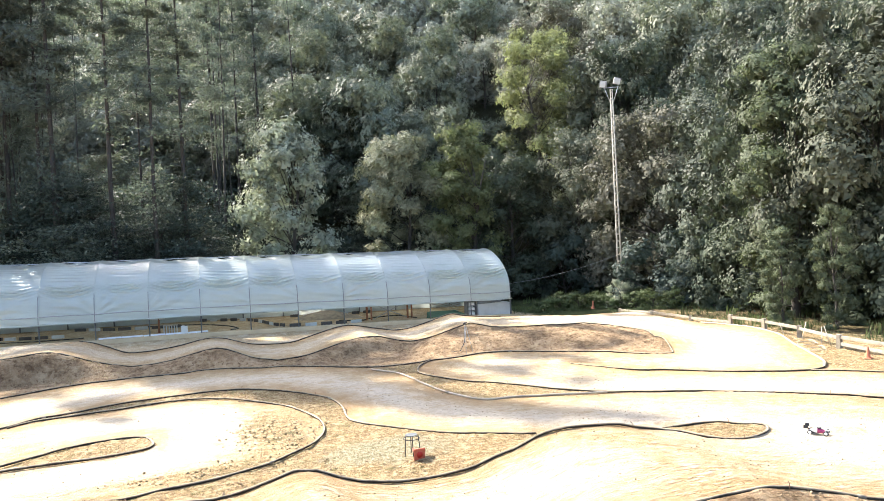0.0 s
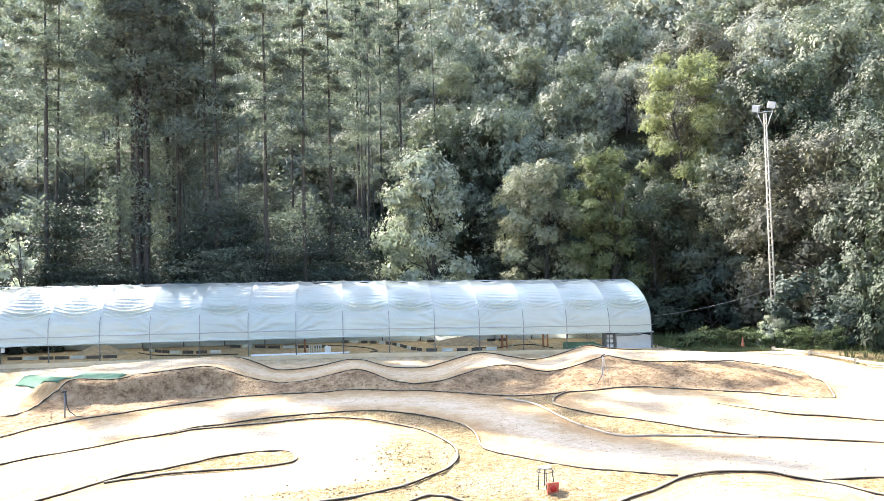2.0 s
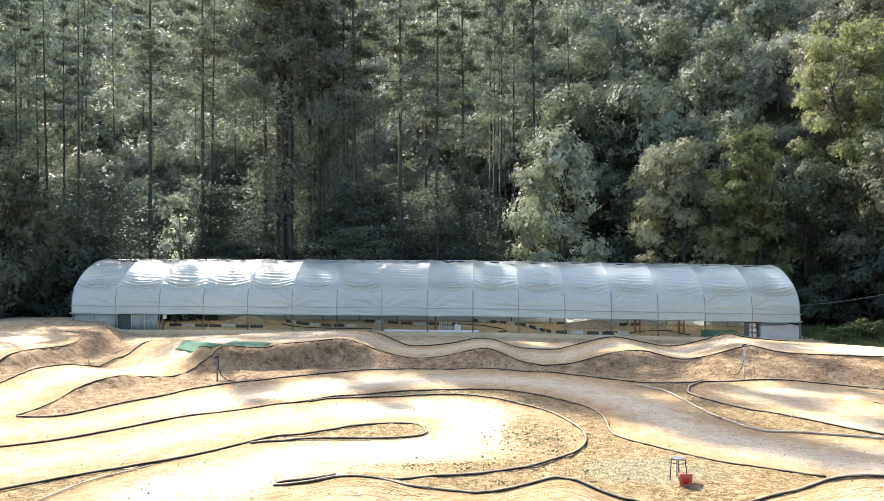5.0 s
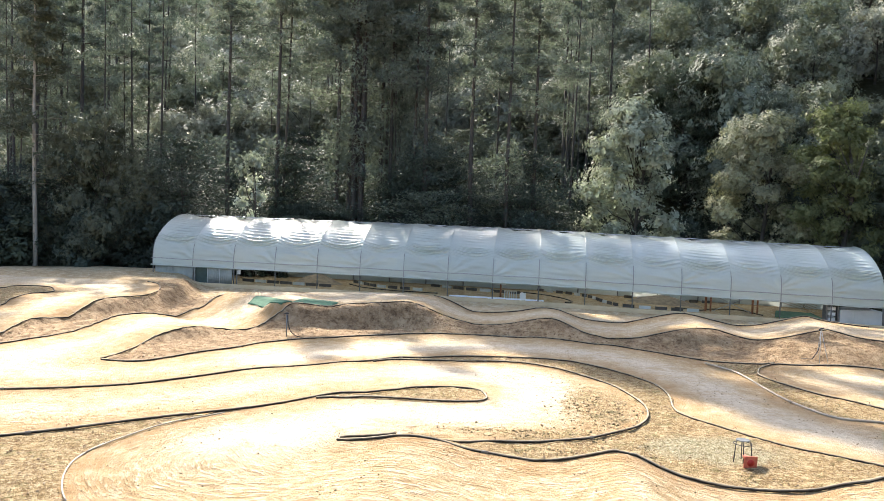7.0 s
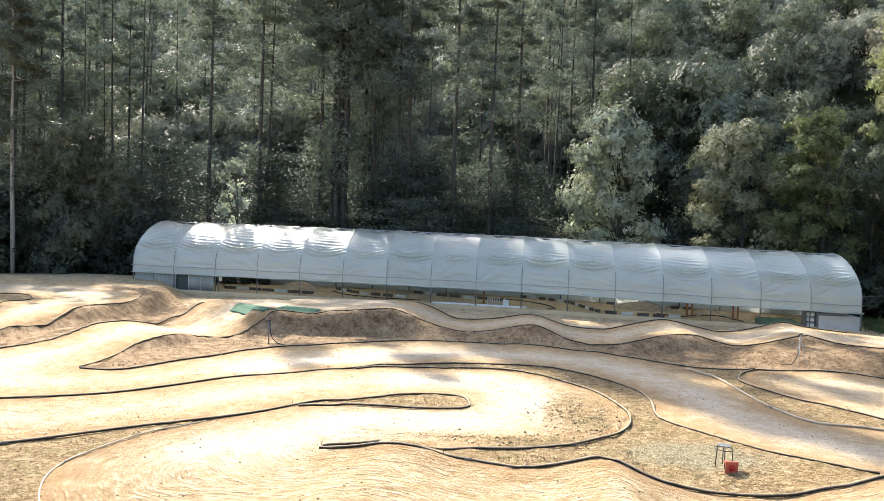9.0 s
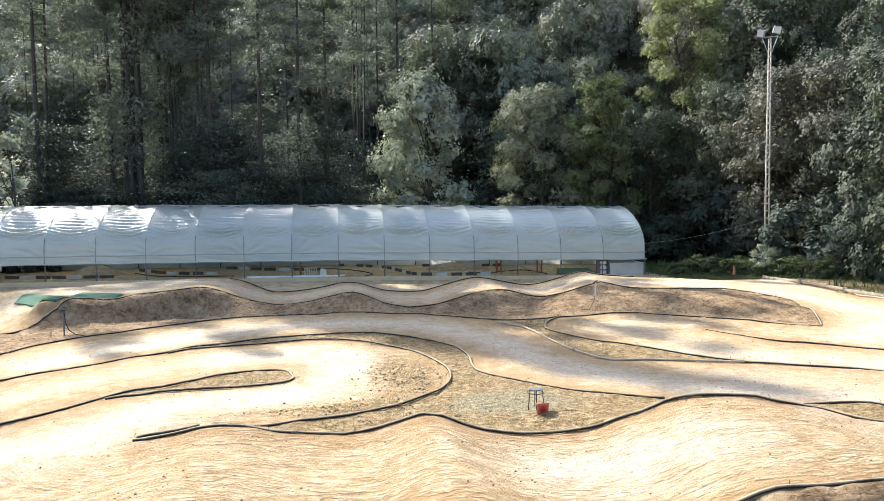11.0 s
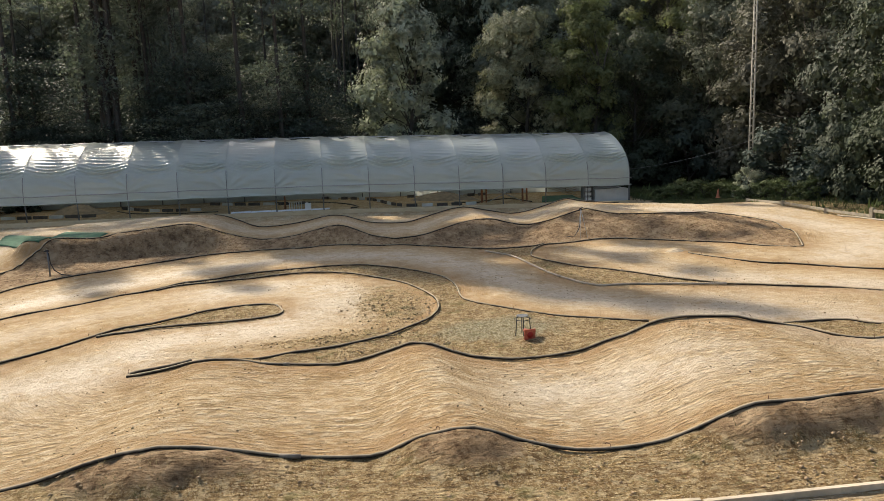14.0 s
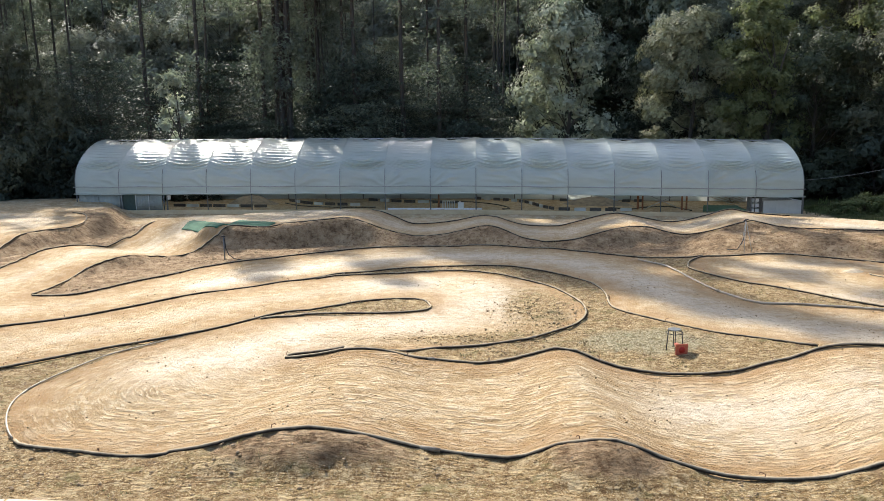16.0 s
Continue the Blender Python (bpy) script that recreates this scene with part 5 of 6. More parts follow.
MOUND = plain("grey_dirt", (0.27, 0.215, 0.15), 0.95, 0, 0.3, 4, 0.6)
mound_patch("dirt_mound", -14.0, 43.6, 1.7, 1.2, 0.6, MOUND, "grey dirt jump on the indoor track", "mound")
mound_patch("dirt_mound", 7.0, 44.5, 2.2, 1.3, 0.5, MOUND, "pale dirt jump on the indoor track", "mound")
RUBBLE = plain("pale_rubble", (0.42, 0.345, 0.24), 0.95, 0, 0.35, 9, 0.8)
mound_patch("dirt_mound", 10.8, 21.1, 0.42, 0.3, 0.12, RUBBLE, "small heap of pale rubble at the hose's end", "mound")


def strip_rail():
    ob = thing("white_rail", (-2.5, 39.72, 0), "long white wooden rail lying along the plinth", "rail")
    bm = bmesh.new()
    for k in range(5):
        x = -2.6 + k * 1.05
        box(bm, x, x + 1.03, -0.05, 0.05, f0(x - 2.5) + 0.05, f0(x - 2.5) + 0.13, 0.01)
    part("plank", bm, WHITE, ob)


strip_rail()


def rack(x, y):
    ob = thing("slatted_crate", (x, y, f0(x)), "grey slatted crate beside a white box", "crate")
    for k in range(6):
        part("slat", boxed(k * 0.13 - 0.36, k * 0.13 - 0.32, -0.15, 0.15, 0, 0.4, 0.006), GREY_SHEET, ob)
    part("top_board", boxed(-0.38, 0.36, -0.16, 0.16, 0.4, 0.44, 0.008), TIMBER, ob)


rack(-1.75, 41.0)
white_box = thing("plastic_canister", (-1.07, 41.0, f0(-1.07)), "white plastic canister on the indoor floor", "canister")
part("body", boxed(-0.17, 0.17, -0.12, 0.12, 0, 0.34, 0.03), WHITE, white_box)
part("cap", tube("cap", [(0.08, 0, 0.33), (0.08, 0, 0.38)], 0.035, BLACK, 10), BLACK, white_box)
part("handle", tube("handle", [(-0.1, 0, 0.33), (-0.09, 0, 0.38), (0.0, 0, 0.38), (0.01, 0, 0.33)], 0.015, WHITE, 6), WHITE, white_box)
post = thing("sensor_post", (-2.35, 41.4, f0(-2.35)), "short brown post with a white twin-headed sensor", "post")
part("post", tube("post", [(0, 0, -0.05), (0, 0, 0.72)], [0.06, 0.05], TIMBER_RED, 8), TIMBER_RED, post)
for s in (-1, 1):
    part("sensor", tube("sensor", [(s * 0.05, 0, 0.74), (s * 0.2, 0.0, 0.8), (s * 0.3, 0, 0.78)], [0.05, 0.08, 0.06], WHITE, 10), WHITE, post)


def trestle():
    ob = thing("timber_trestle", (10.3, 41.5, f0(10.3)), "red-brown timber trestle with crossed braces", "trestle")
    for x in (-1.3, -1.02, 1.2, 1.45, -1.15, 1.32):
        y = 0.5 if x in (-1.15, 1.32) else 0.0
        part("post", boxed(x - 0.04, x + 0.04, y - 0.04, y + 0.04, -0.1, 1.0, 0.008), TIMBER_RED, ob)
    part("beam", boxed(-1.5, 1.65, -0.06, 0.06, 0.98, 1.1, 0.01), TIMBER_RED, ob)
    for a, b in (((-1.0, 0.05, 0), (1.2, 0.05, 0.98)), ((-1.0, 0.09, 0.98), (1.2, 0.09, 0))):
        part("brace", tube("brace", [a, b], 0.025, STEEL, 6), STEEL, ob)


trestle()


def draped(name, corners, lift, material, label, category, n=14, base=None):
    """A limp mat with real thickness that follows the ground between four corners."""
    base = base or ground_at
    a, b, c, d = (np.array(p, float) for p in corners)
    verts = []
    for layer in (lift, lift - 0.02):
        for j in range(n + 1):
            for i in range(n + 1):
                u, v = i / n, j / n
                p = (a * (1 - u) + b * u) * (1 - v) + (d * (1 - u) + c * u) * v
                w = 0.025 * math.sin(7 * u + 3 * v) * math.sin(5 * v + 1)
                verts.append((p[0] + w, p[1] + w, base(p[0] + w, p[1] + w) + layer + abs(w) * 0.3))
    w, m = n + 1, (n + 1) ** 2
    faces = [(j * w + i, j * w + i + 1, (j + 1) * w + i + 1, (j + 1) * w + i) for j in range(n) for i in range(n)]
    faces += [tuple(q + m for q in f[::-1]) for f in list(faces)]
    rim = [i for i in range(n)] + [j * w + n for j in range(n)] + [n * w + n - i for i in range(n)] + [(n - j) * w for j in range(n)]
    faces += [(rim[(k + 1) % len(rim)], rim[k], rim[k] + m, rim[(k + 1) % len(rim)] + m) for k in range(len(rim))]
    return tagged(new(name, mesh_of(name, verts, faces, material)), label, category)


draped("carpet", [(12.3, 40.3), (15.0, 40.5), (15.2, 43.4), (13.3, 43.4)], 0.03, TURF, "green artificial turf carpet on the indoor track", "carpet", base=lambda x, y: f0(x) + 0.02 + 0.03 * max(0.0, y - 41))
draped("carpet", [(-11.67, 27.45), (-9.95, 26.55), (-9.75, 27.3), (-11.75, 28.7)], 0.018, TURF, "green artificial turf carpet on the dirt ramp", "carpet")
draped("carpet", [(-9.72, 26.98), (-8.2, 27.12), (-8.04, 27.95), (-9.76, 28.75)], 0.018, TURF, "green artificial turf carpet on the jump's flat top", "carpet")


def side_sheets():
    ob = thing("sheet_wall", (-20.3, 39.75, f0(-20.3)), "low wall of grey corrugated sheets with a dark doorway", "wall panel")
    for x0, x1, mat in ((-2.42, -1.3, SHEET_DULL), (-1.28, 0.08, SHEET_DULL), (0.9, 1.62, SHEET_DULL), (1.64, 2.4, SHEET_DULL)):
        n = 24
        verts = []
        for k in range(n + 1):
            x = x0 + (x1 - x0) * k / n
            y = 0.018 * math.sin(k * math.pi / 2)
            verts += [(x, y, 0.0), (x, y, 1.0), (x, y + 0.012, 1.0), (x, y + 0.012, 0.0)]
        faces = [(4 * k + j, 4 * k + (j + 1) % 4, 4 * k + 4 + (j + 1) % 4, 4 * k + 4 + j) for k in range(n) for j in range(4)]
        faces += [(0, 1, 2, 3), tuple(4 * n + j for j in (3, 2, 1, 0))]
        part("sheet", mesh_of("sheet", verts, faces, mat), mat, ob)
    part("door", boxed(0.1, 0.86, 0.05, 0.09, 0.02, 0.97, 0.006), DOOR_GREEN, ob, "dark green door leaf")
    for x in (0.09, 0.88, 1.63):
        part("door_post", boxed(x - 0.02, x + 0.02, -0.03, 0.03, 0, 1.0, 0.004), STEEL, ob)


SHEET_DULL = plain("dull_grey_sheet", (0.27, 0.29, 0.275), 0.7, 0, 0.15, 2)
DOOR_GREEN = plain("dark_green_sheet", (0.035, 0.06, 0.052), 0.6, 0, 0.2, 4)
side_sheets()
lantern = thing("hanging_lantern", (-17.55, 39.9, f0(-17.5) + 0.62), "white lantern hanging from a dark post", "lantern")
part("body", boxed(-0.07, 0.07, -0.07, 0.07, 0, 0.26, 0.02), WHITE, lantern)
part("post", boxed(-0.16, -0.1, -0.04, 0.04, -0.62, 0.36, 0.006), STEEL_DARK, lantern)


OFF_WHITE = plain("dusty_white_panel", (0.52, 0.53, 0.53), 0.6, 0, 0.1, 2)


def cabin():
    ob = thing("white_cabin", (16.5, 40.0, f0(16.5)), "low white panelled cabin with an open top hatch", "cabin")
    part("body", boxed(-1.0, 1.05, 0.15, 1.9, -0.1, 0.7, 0.015), OFF_WHITE, ob)
    part("hatch", boxed(-0.95, 0.6, 0.25, 1.7, 0.71, 0.75, 0.01, Matrix.Rotation(radians(-3), 4, "Y")), STEEL_DARK, ob)
    for x in (-0.32, 0.36):
        part("seam", boxed(x - 0.012, x + 0.012, 0.135, 0.15, -0.05, 0.69, 0.002), GREY_SHEET, ob)
    part("corner_post", boxed(1.06, 1.14, 0.1, 0.2, -0.1, 1.0, 0.008), STEEL_DARK, ob)


cabin()
shelf = thing("tool_shelf", (15.15, 40.2, f0(15.1)), "dark upright shelf unit with white boxes", "shelf")
part("side_panel", boxed(-0.34, -0.26, 0, 0.5, -0.05, 0.98, 0.01), STEEL_DARK, shelf)
part("side_panel", boxed(0.24, 0.3, 0, 0.5, -0.05, 0.98, 0.01), STEEL_DARK, shelf)
for z in (0.02, 0.3, 0.58, 0.86):
    part("board", boxed(-0.26, 0.24, 0.02, 0.48, z, z + 0.03, 0.005), STEEL_DARK, shelf)
for z in (0.05, 0.33, 0.61):
    ob = thing("storage_box", (15.15, 40.3, f0(15.1) + z), "white storage box on the shelf unit", "box", "boxes on the shelf")
    part("body", boxed(-0.18, 0.18, 0, 0.3, 0, 0.15, 0.012), WHITE, ob)
    part("lid", boxed(-0.19, 0.19, -0.01, 0.31, 0.15, 0.18, 0.008), GREY_SHEET, ob)
stairs = thing("ladder_stack", (14.2, 43.6, f0(14.2)), "stack of pale planks leaning on the carpet's edge", "planks")
for k in range(5):
    part("plank", boxed(-1.3, 1.3, -0.06, 0.06, -0.02, 0.02, 0.005, pose(0.1 * k, 0.16 * k, 0.62 + 0.1 * k - 0.18, 0, 18, 0)), TIMBER, stairs)


# ---- beside the track ----
def lamp_pole():
    x, y = polar(32.25, 46)
    ob = thing("floodlight_pole", (x, y, ground_at(x, y)), "tall slender lattice pole with two floodlights", "lamp post", turn=-32)
    h = 13.5
    for sx in (-1, 1):
        part("mast", tube("mast", [(sx * 0.11, 0, -0.3), (sx * 0.095, 0, h * 0.35), (sx * 0.055, 0, h)], [0.055, 0.05, 0.036], CONCRETE, 6), CONCRETE, ob)
    rung = tube("rung", [(-1, 0, 0), (1, 0, 0)], 0.045, CONCRETE, 6)
    for z in np.arange(0.3, h, 0.42):
        part("rung", rung, CONCRETE, ob).matrix_basis = Matrix.Translation((0, 0, z)) @ Matrix.Diagonal((0.15 - 0.075 * z / h, 1, 1, 1))
    for sx in (-1, 1):
        part("arm", tube("arm", [(sx * 0.06, 0, h - 0.9), (sx * 0.42, -0.05, h + 0.1)], 0.022, STEEL, 6), STEEL, ob)
        tip = pose(sx * 0.42 - 0.05, -0.05, h + 0.32 + 0.12 * (sx > 0), 18, 12, 14 * sx)
        lamp = part("floodlight", boxed(-0.21, 0.21, -0.11, 0.13, -0.2, 0.2, 0.045, tip), STEEL_DULL, ob)
        part("glass", boxed(-0.175, 0.175, -0.125, -0.11, -0.165, 0.165, 0.004, tip), GLASS_LAMP, lamp)
        part("cooling_fin", boxed(-0.16, 0.16, 0.13, 0.17, -0.05, 0.05, 0.004, tip), STEEL_DARK, lamp)
    part("crossbar", tube("crossbar", [(-0.45, -0.05, h + 0.08), (0.45, -0.05, h + 0.08)], 0.025, STEEL, 6), STEEL, ob)
    # the cable that runs to the greenhouse
    a, b = Vector((x, y, 2.9)), Vector((17.4, 41.5, 1.35))
    cab = thing("overhead_cable", tuple(a), "thin dark cable slung from the pole to the greenhouse", "cable")
    part("wire", tube("wire", [(b - a) * t + Vector((0, 0, -1.1 * t * (1 - t))) for t in np.linspace(0, 1, 18)], 0.012, STEEL_DARK, 5), STEEL_DARK, cab)


lamp_pole()


def fence():
    spots = [(21.5, 34.2), (21.3, 31.0), (21.0, 27.6), (20.92, 24.87), (20.86, 22.9), (20.45, 20.75), (19.62, 18.25), (19.35, 16.3), (19.1, 14.3), (18.9, 12.2)]
    ob = thing("post_and_rail_fence", (*spots[0], 0), "low weathered grey timber fence of posts and log rails", "fence")
    rng = random.Random(4)
    o = Vector((*spots[0], 0))
    for x, y in spots:
        z = ground_at(x, y)
        low = 0.22 if y > 26 else 0.45
        p = part("post", boxed(-0.075, 0.075, -0.075, 0.075, -0.2, low, 0.02), LOG, ob)
        p.matrix_basis = Matrix.Translation(Vector((x, y, z)) - o) @ pose(0, 0, 0, rng.uniform(-2, 2), rng.uniform(-3, 3), rng.uniform(0, 40))
    for (ax, ay), (bx, by) in zip(spots, spots[1:]):
        for hgt in ((0.36, 0.14) if ay < 20 else (0.33,) if ay < 26 else (0.12,)):
            a, b = Vector((ax, ay, ground_at(ax, ay) + hgt)) - o, Vector((bx, by, ground_at(bx, by) + hgt + rng.uniform(-0.04, 0.03))) - o
            run = b - a
            turn = run.to_track_quat("X", "Z").to_matrix().to_4x4()
            plank = boxed(-0.08, run.length + 0.08, -0.035, 0.035, -0.055, 0.055, 0.018)
            p = part("rail", plank, LOG, ob)
            p.matrix_basis = Matrix.Translation(a) @ turn @ Matrix.Rotation(radians(rng.uniform(-6, 6)), 4, "X")


fence()


def cone(at, side, height, tilt, label, paint=ORANGE):
    """A traffic cone: square foot, hollow body, band."""
    ob = thing("traffic_cone", at, label, "traffic cone")
    ob.matrix_basis = tilt
    bm = boxed(-side / 2, side / 2, -side / 2, side / 2, 0, 0.025, 0.012)
    part("foot", bm, paint, ob)
    n = 20
    prof = [(side * 0.36, 0.026), (side * 0.33, 0.05), (side * 0.13, height * 0.93), (side * 0.1, height), (side * 0.07, height), (side * 0.26, 0.03)]
    verts = [(r * math.cos(2 * math.pi * k / n), r * math.sin(2 * math.pi * k / n), z) for r, z in prof for k in range(n)]
    faces = [(j * n + k, j * n + (k + 1) % n, (j + 1) * n + (k + 1) % n, (j + 1) * n + k) for j in range(len(prof) - 1) for k in range(n)]
    part("body", mesh_of("body", verts, faces, paint), paint, ob)
    part("hollow", tube("hollow", [(0, 0, -0.01), (0, 0, 0.0005)], side * 0.27, ORANGE_DARK, 24), ORANGE_DARK, ob, "dark round hollow under the foot")
    return ob


cx, cy = 3.67, 12.9
cone((cx, cy, 0), 0.225, 0.32, pose(cx, cy, ground_at(cx, cy) + 0.12, -84, 0, 6), "faded orange traffic cone lying on its side")
cx, cy = 18.6, 16.3
cone((cx, cy, 0), 0.22, 0.35, pose(cx, cy, ground_at(cx, cy) + 0.02, 2, -3, 20), "small faded orange traffic cone beside the fence", ORANGE_FADED)

cx, cy = 22.45, 38.75
cone((cx, cy, 0), 0.3, 0.5, pose(cx, cy, ground_at(cx, cy) + 0.01, 1, 2, 50), "small faded orange traffic cone in the weeds", ORANGE_FADED)


SEAT = plain("dusty_seat", (0.09, 0.10, 0.11), 0.6, 0, 0.3, 20)


def stool(x, y):
    ob = thing("metal_stool", (x, y, ground_at(x, y)), "dark three-legged metal stool with a pale round seat", "stool")
    n, r = 28, 0.118
    prof = [(0.0, 0.398), (r * 0.9, 0.402), (r, 0.402), (r, 0.39), (r * 0.92, 0.386), (0.0, 0.386)]
    verts = [(a * math.cos(2 * math.pi * k / n), a * math.sin(2 * math.pi * k / n), z) for a, z in prof for k in range(n)]
    faces = [(j * n + k, j * n + (k + 1) % n, (j + 1) * n + (k + 1) % n, (j + 1) * n + k) for j in range(len(prof) - 1) for k in range(n)]
    part("seat", mesh_of("seat", verts, faces, SEAT), SEAT, ob, "pale dented metal seat")
    for a in (200, 262, 335, 80):
        c, s = math.cos(radians(a)), math.sin(radians(a))
        part("leg", tube("leg", [(0.13 * c, 0.13 * s, 0.39), (0.15 * c, 0.15 * s, 0.2), (0.17 * c, 0.17 * s, -0.02)], 0.009, BLACK, 8), BLACK, ob)
    part("ring", tube("ring", [(0.155 * math.cos(t), 0.155 * math.sin(t), 0.33) for t in np.linspace(0, 2 * math.pi, 25)], 0.007, BLACK, 6), BLACK, ob)


stool(3.64, 13.32)


TRIPOD = plain("weathered_zinc", (0.36, 0.36, 0.345), 0.75, 0, 0.2, 9)


def tripod(x, y):
    ob = thing("sprinkler_tripod", (x, y, ground_at(x, y)), "thin pale metal sprinkler tripod on the berm", "tripod")
    for a in (250, 320, 90):
        c, s = math.cos(radians(a)), math.sin(radians(a))
        fx, fy = 0.26 * c, 0.26 * s
        part("leg", tube("leg", [(0.02 * c, 0.02 * s, 0.92), (fx, fy, ground_at(x + fx, y + fy) - ground_at(x, y) - 0.03)], 0.009, TRIPOD, 6), TRIPOD, ob)
    part("riser", tube("riser", [(0, 0, 0.55), (0, 0, 0.97)], 0.011, TRIPOD, 8), TRIPOD, ob)
    part("nozzle", tube("nozzle", [(-0.07, 0, 0.95), (0.0, 0, 0.99), (0.09, 0, 1.02)], [0.02, 0.03, 0.015], BLACK, 8), BLACK, ob)
    part("feed_hose", tube("feed_hose", [(0, 0, 0.6), (-0.1, -0.12, 0.3), (-0.3, -0.2, 0.03), (-0.6, -0.1, 0.0)], 0.013, BLACK, 6), BLACK, ob)


tripod(8.95, 24.6)


def hose_post(x, y):
    ob = thing("standpipe", (x, y, ground_at(x, y)), "dark standpipe with a black hose hanging from it", "standpipe")
    part("pipe", tube("pipe", [(0, 0, -0.1), (0, 0, 0.82)], 0.025, STEEL_DARK, 8), STEEL_DARK, ob)
    part("tap", tube("tap", [(-0.09, 0, 0.82), (0.0, 0, 0.84), (0.06, 0, 0.82)], [0.02, 0.035, 0.02], BLACK, 8), BLACK, ob)
    part("hose", tube("hose", [(0.03, 0, 0.78), (0.05, 0, 0.45), (0.14, 0, 0.22), (0.32, 0.02, 0.07), (0.62, 0.08, 0.0)], 0.016, BLACK, 6), BLACK, ob)


hose_post(-8.62, 23.62)


def boards():
    """Timber edging between the path and the verge."""
    joints = [-14.2, -11.9, -9.7, -7.5, -5.3, -3.0, -0.75, 1.47, 3.72, 6.05, 8.25, 10.5]
    edge = lambda x: float(np.interp(x, [-14, -5.5, -0.7, 1.5, 3.7, 6.05, 8.1, 10.5], [7.6, 7.26, 7.05, 6.81, 6.57, 6.48, 6.37, 6.22]))
    rng = random.Random(9)
    for a, b in zip(joints, joints[1:]):
        ya, yb = edge(a), edge(b)
        length, turn = math.hypot(b - a, yb - ya), math.degrees(math.atan2(yb - ya, b - a))
        m = bpy.data.meshes.new("edging_board")
        bm = boxed(0.012, length - 0.02, -0.028, 0.028, -0.05, 0.075 + rng.uniform(-0.01, 0.01), 0.006)
        bm.to_mesh(m)
        bm.free()
        m.materials.append(PALE_BOARD)
        ob = tagged(new("edging_board", m), "pale weathered timber edging board along the path", "board", "edging boards")
        ob.matrix_basis = pose(a, ya + rng.uniform(-0.01, 0.01), 0.0, 0, 0, turn + rng.uniform(-0.4, 0.4))


boards()


def race_car(x, y, turn):
    """A scale-model buggy: chassis, shell, wing, four wheels, shocks."""
    ob = thing("model_race_car", (x, y, ground_at(x, y)), "magenta and white radio-controlled buggy with a black wing and nose", "model car", turn=turn)
    ob.scale = (0.82, 0.82, 0.82)
    part("chassis", boxed(-0.2, 0.2, -0.055, 0.055, 0.035, 0.05, 0.008), BLACK, ob)
    prof = [(-0.2, 0.03, 0.06, 0.085), (-0.12, 0.055, 0.05, 0.125), (-0.02, 0.075, 0.05, 0.155), (0.07, 0.07, 0.05, 0.14), (0.15, 0.05, 0.05, 0.095), (0.24, 0.03, 0.055, 0.07)]
    def shell(a, b, mat, name):
        verts, faces, n = [], [], 9
        for px, w, z0, z1 in prof[a:b]:
            for k in range(n):
                t = math.pi * k / (n - 1)
                verts.append((px, w * math.cos(t), z0 + (z1 - z0) * math.sin(t) ** 0.7))
        for j in range(b - a - 1):
            for k in range(n - 1):
                faces.append((j * n + k, j * n + k + 1, (j + 1) * n + k + 1, (j + 1) * n + k))
            faces.append((j * n + n - 1, j * n, (j + 1) * n, (j + 1) * n + n - 1))
        faces += [tuple(range(n)), tuple((b - a - 1) * n + k for k in reversed(range(n)))]
        part(name, mesh_of(name, verts, faces, mat), mat, ob)
    shell(0, 3, PAINT_WHITE, "tail_shell")
    shell(2, 5, PAINT_PINK, "cockpit_shell")
    shell(4, 6, BLACK, "nose_shell")
    part("windscreen", boxed(-0.03, 0.06, -0.045, 0.045, 0.148, 0.158, 0.004), BLACK, ob)
    part("stripe", boxed(-0.02, 0.22, -0.012, 0.012, 0.118, 0.124, 0.002, pose(0, 0, 0.035, 0, 12, 0)), PAINT_WHITE, ob)
    part("wing", boxed(-0.29, -0.2, -0.11, 0.11, 0.185, 0.195, 0.004, pose(0, 0, -0.02, 0, -6, 0)), BLACK, ob)
    for s in (-1, 1):
        part("wing_plate", boxed(-0.3, -0.2, s * 0.112 - 0.004, s * 0.112 + 0.004, 0.14, 0.215, 0.002), BLACK, ob)
        part("wing_mount", tube("wing_mount", [(-0.18, s * 0.03, 0.06), (-0.24, s * 0.03, 0.17)], 0.007, BLACK, 5), BLACK, ob)
    for px in (-0.165, 0.17):
        for s in (-1, 1):
            c = Vector((px, s * 0.13, 0.056))
            wheel = part("wheel", tube("wheel", [c + Vector((0, -0.022, 0)), c + Vector((0, 0.022, 0))], 0.034, PAINT_WHITE, 14), PAINT_WHITE, ob, "white wheel rim")
            ring = []
            n, k = 18, 8
            for i in range(n):
                for j in range(k):
                    a, b = 2 * math.pi * i / n, 2 * math.pi * j / k
                    r = 0.044 + 0.013 * math.cos(b) + (0.002 if i % 2 else 0)
                    ring.append((c.x + r * math.cos(a), c.y + 0.021 * math.sin(b), c.z + r * math.sin(a)))
            faces = [(i * k + j, ((i + 1) % n) * k + j, ((i + 1) % n) * k + (j + 1) % k, i * k + (j + 1) % k) for i in range(n) for j in range(k)]
            part("tyre", mesh_of("tyre", ring, faces, BLACK), BLACK, wheel)
            part("suspension_arm", tube("suspension_arm", [(px * 0.95, s * 0.04, 0.045), (px, s * 0.12, 0.055)], 0.008, BLACK, 5), BLACK, ob)
            part("shock", tube("shock", [(px * 0.9, s * 0.05, 0.12), (px * 0.97, s * 0.1, 0.055)], [0.008, 0.011], STEEL, 6), STEEL, ob)


race_car(11.1, 10.9, -52)


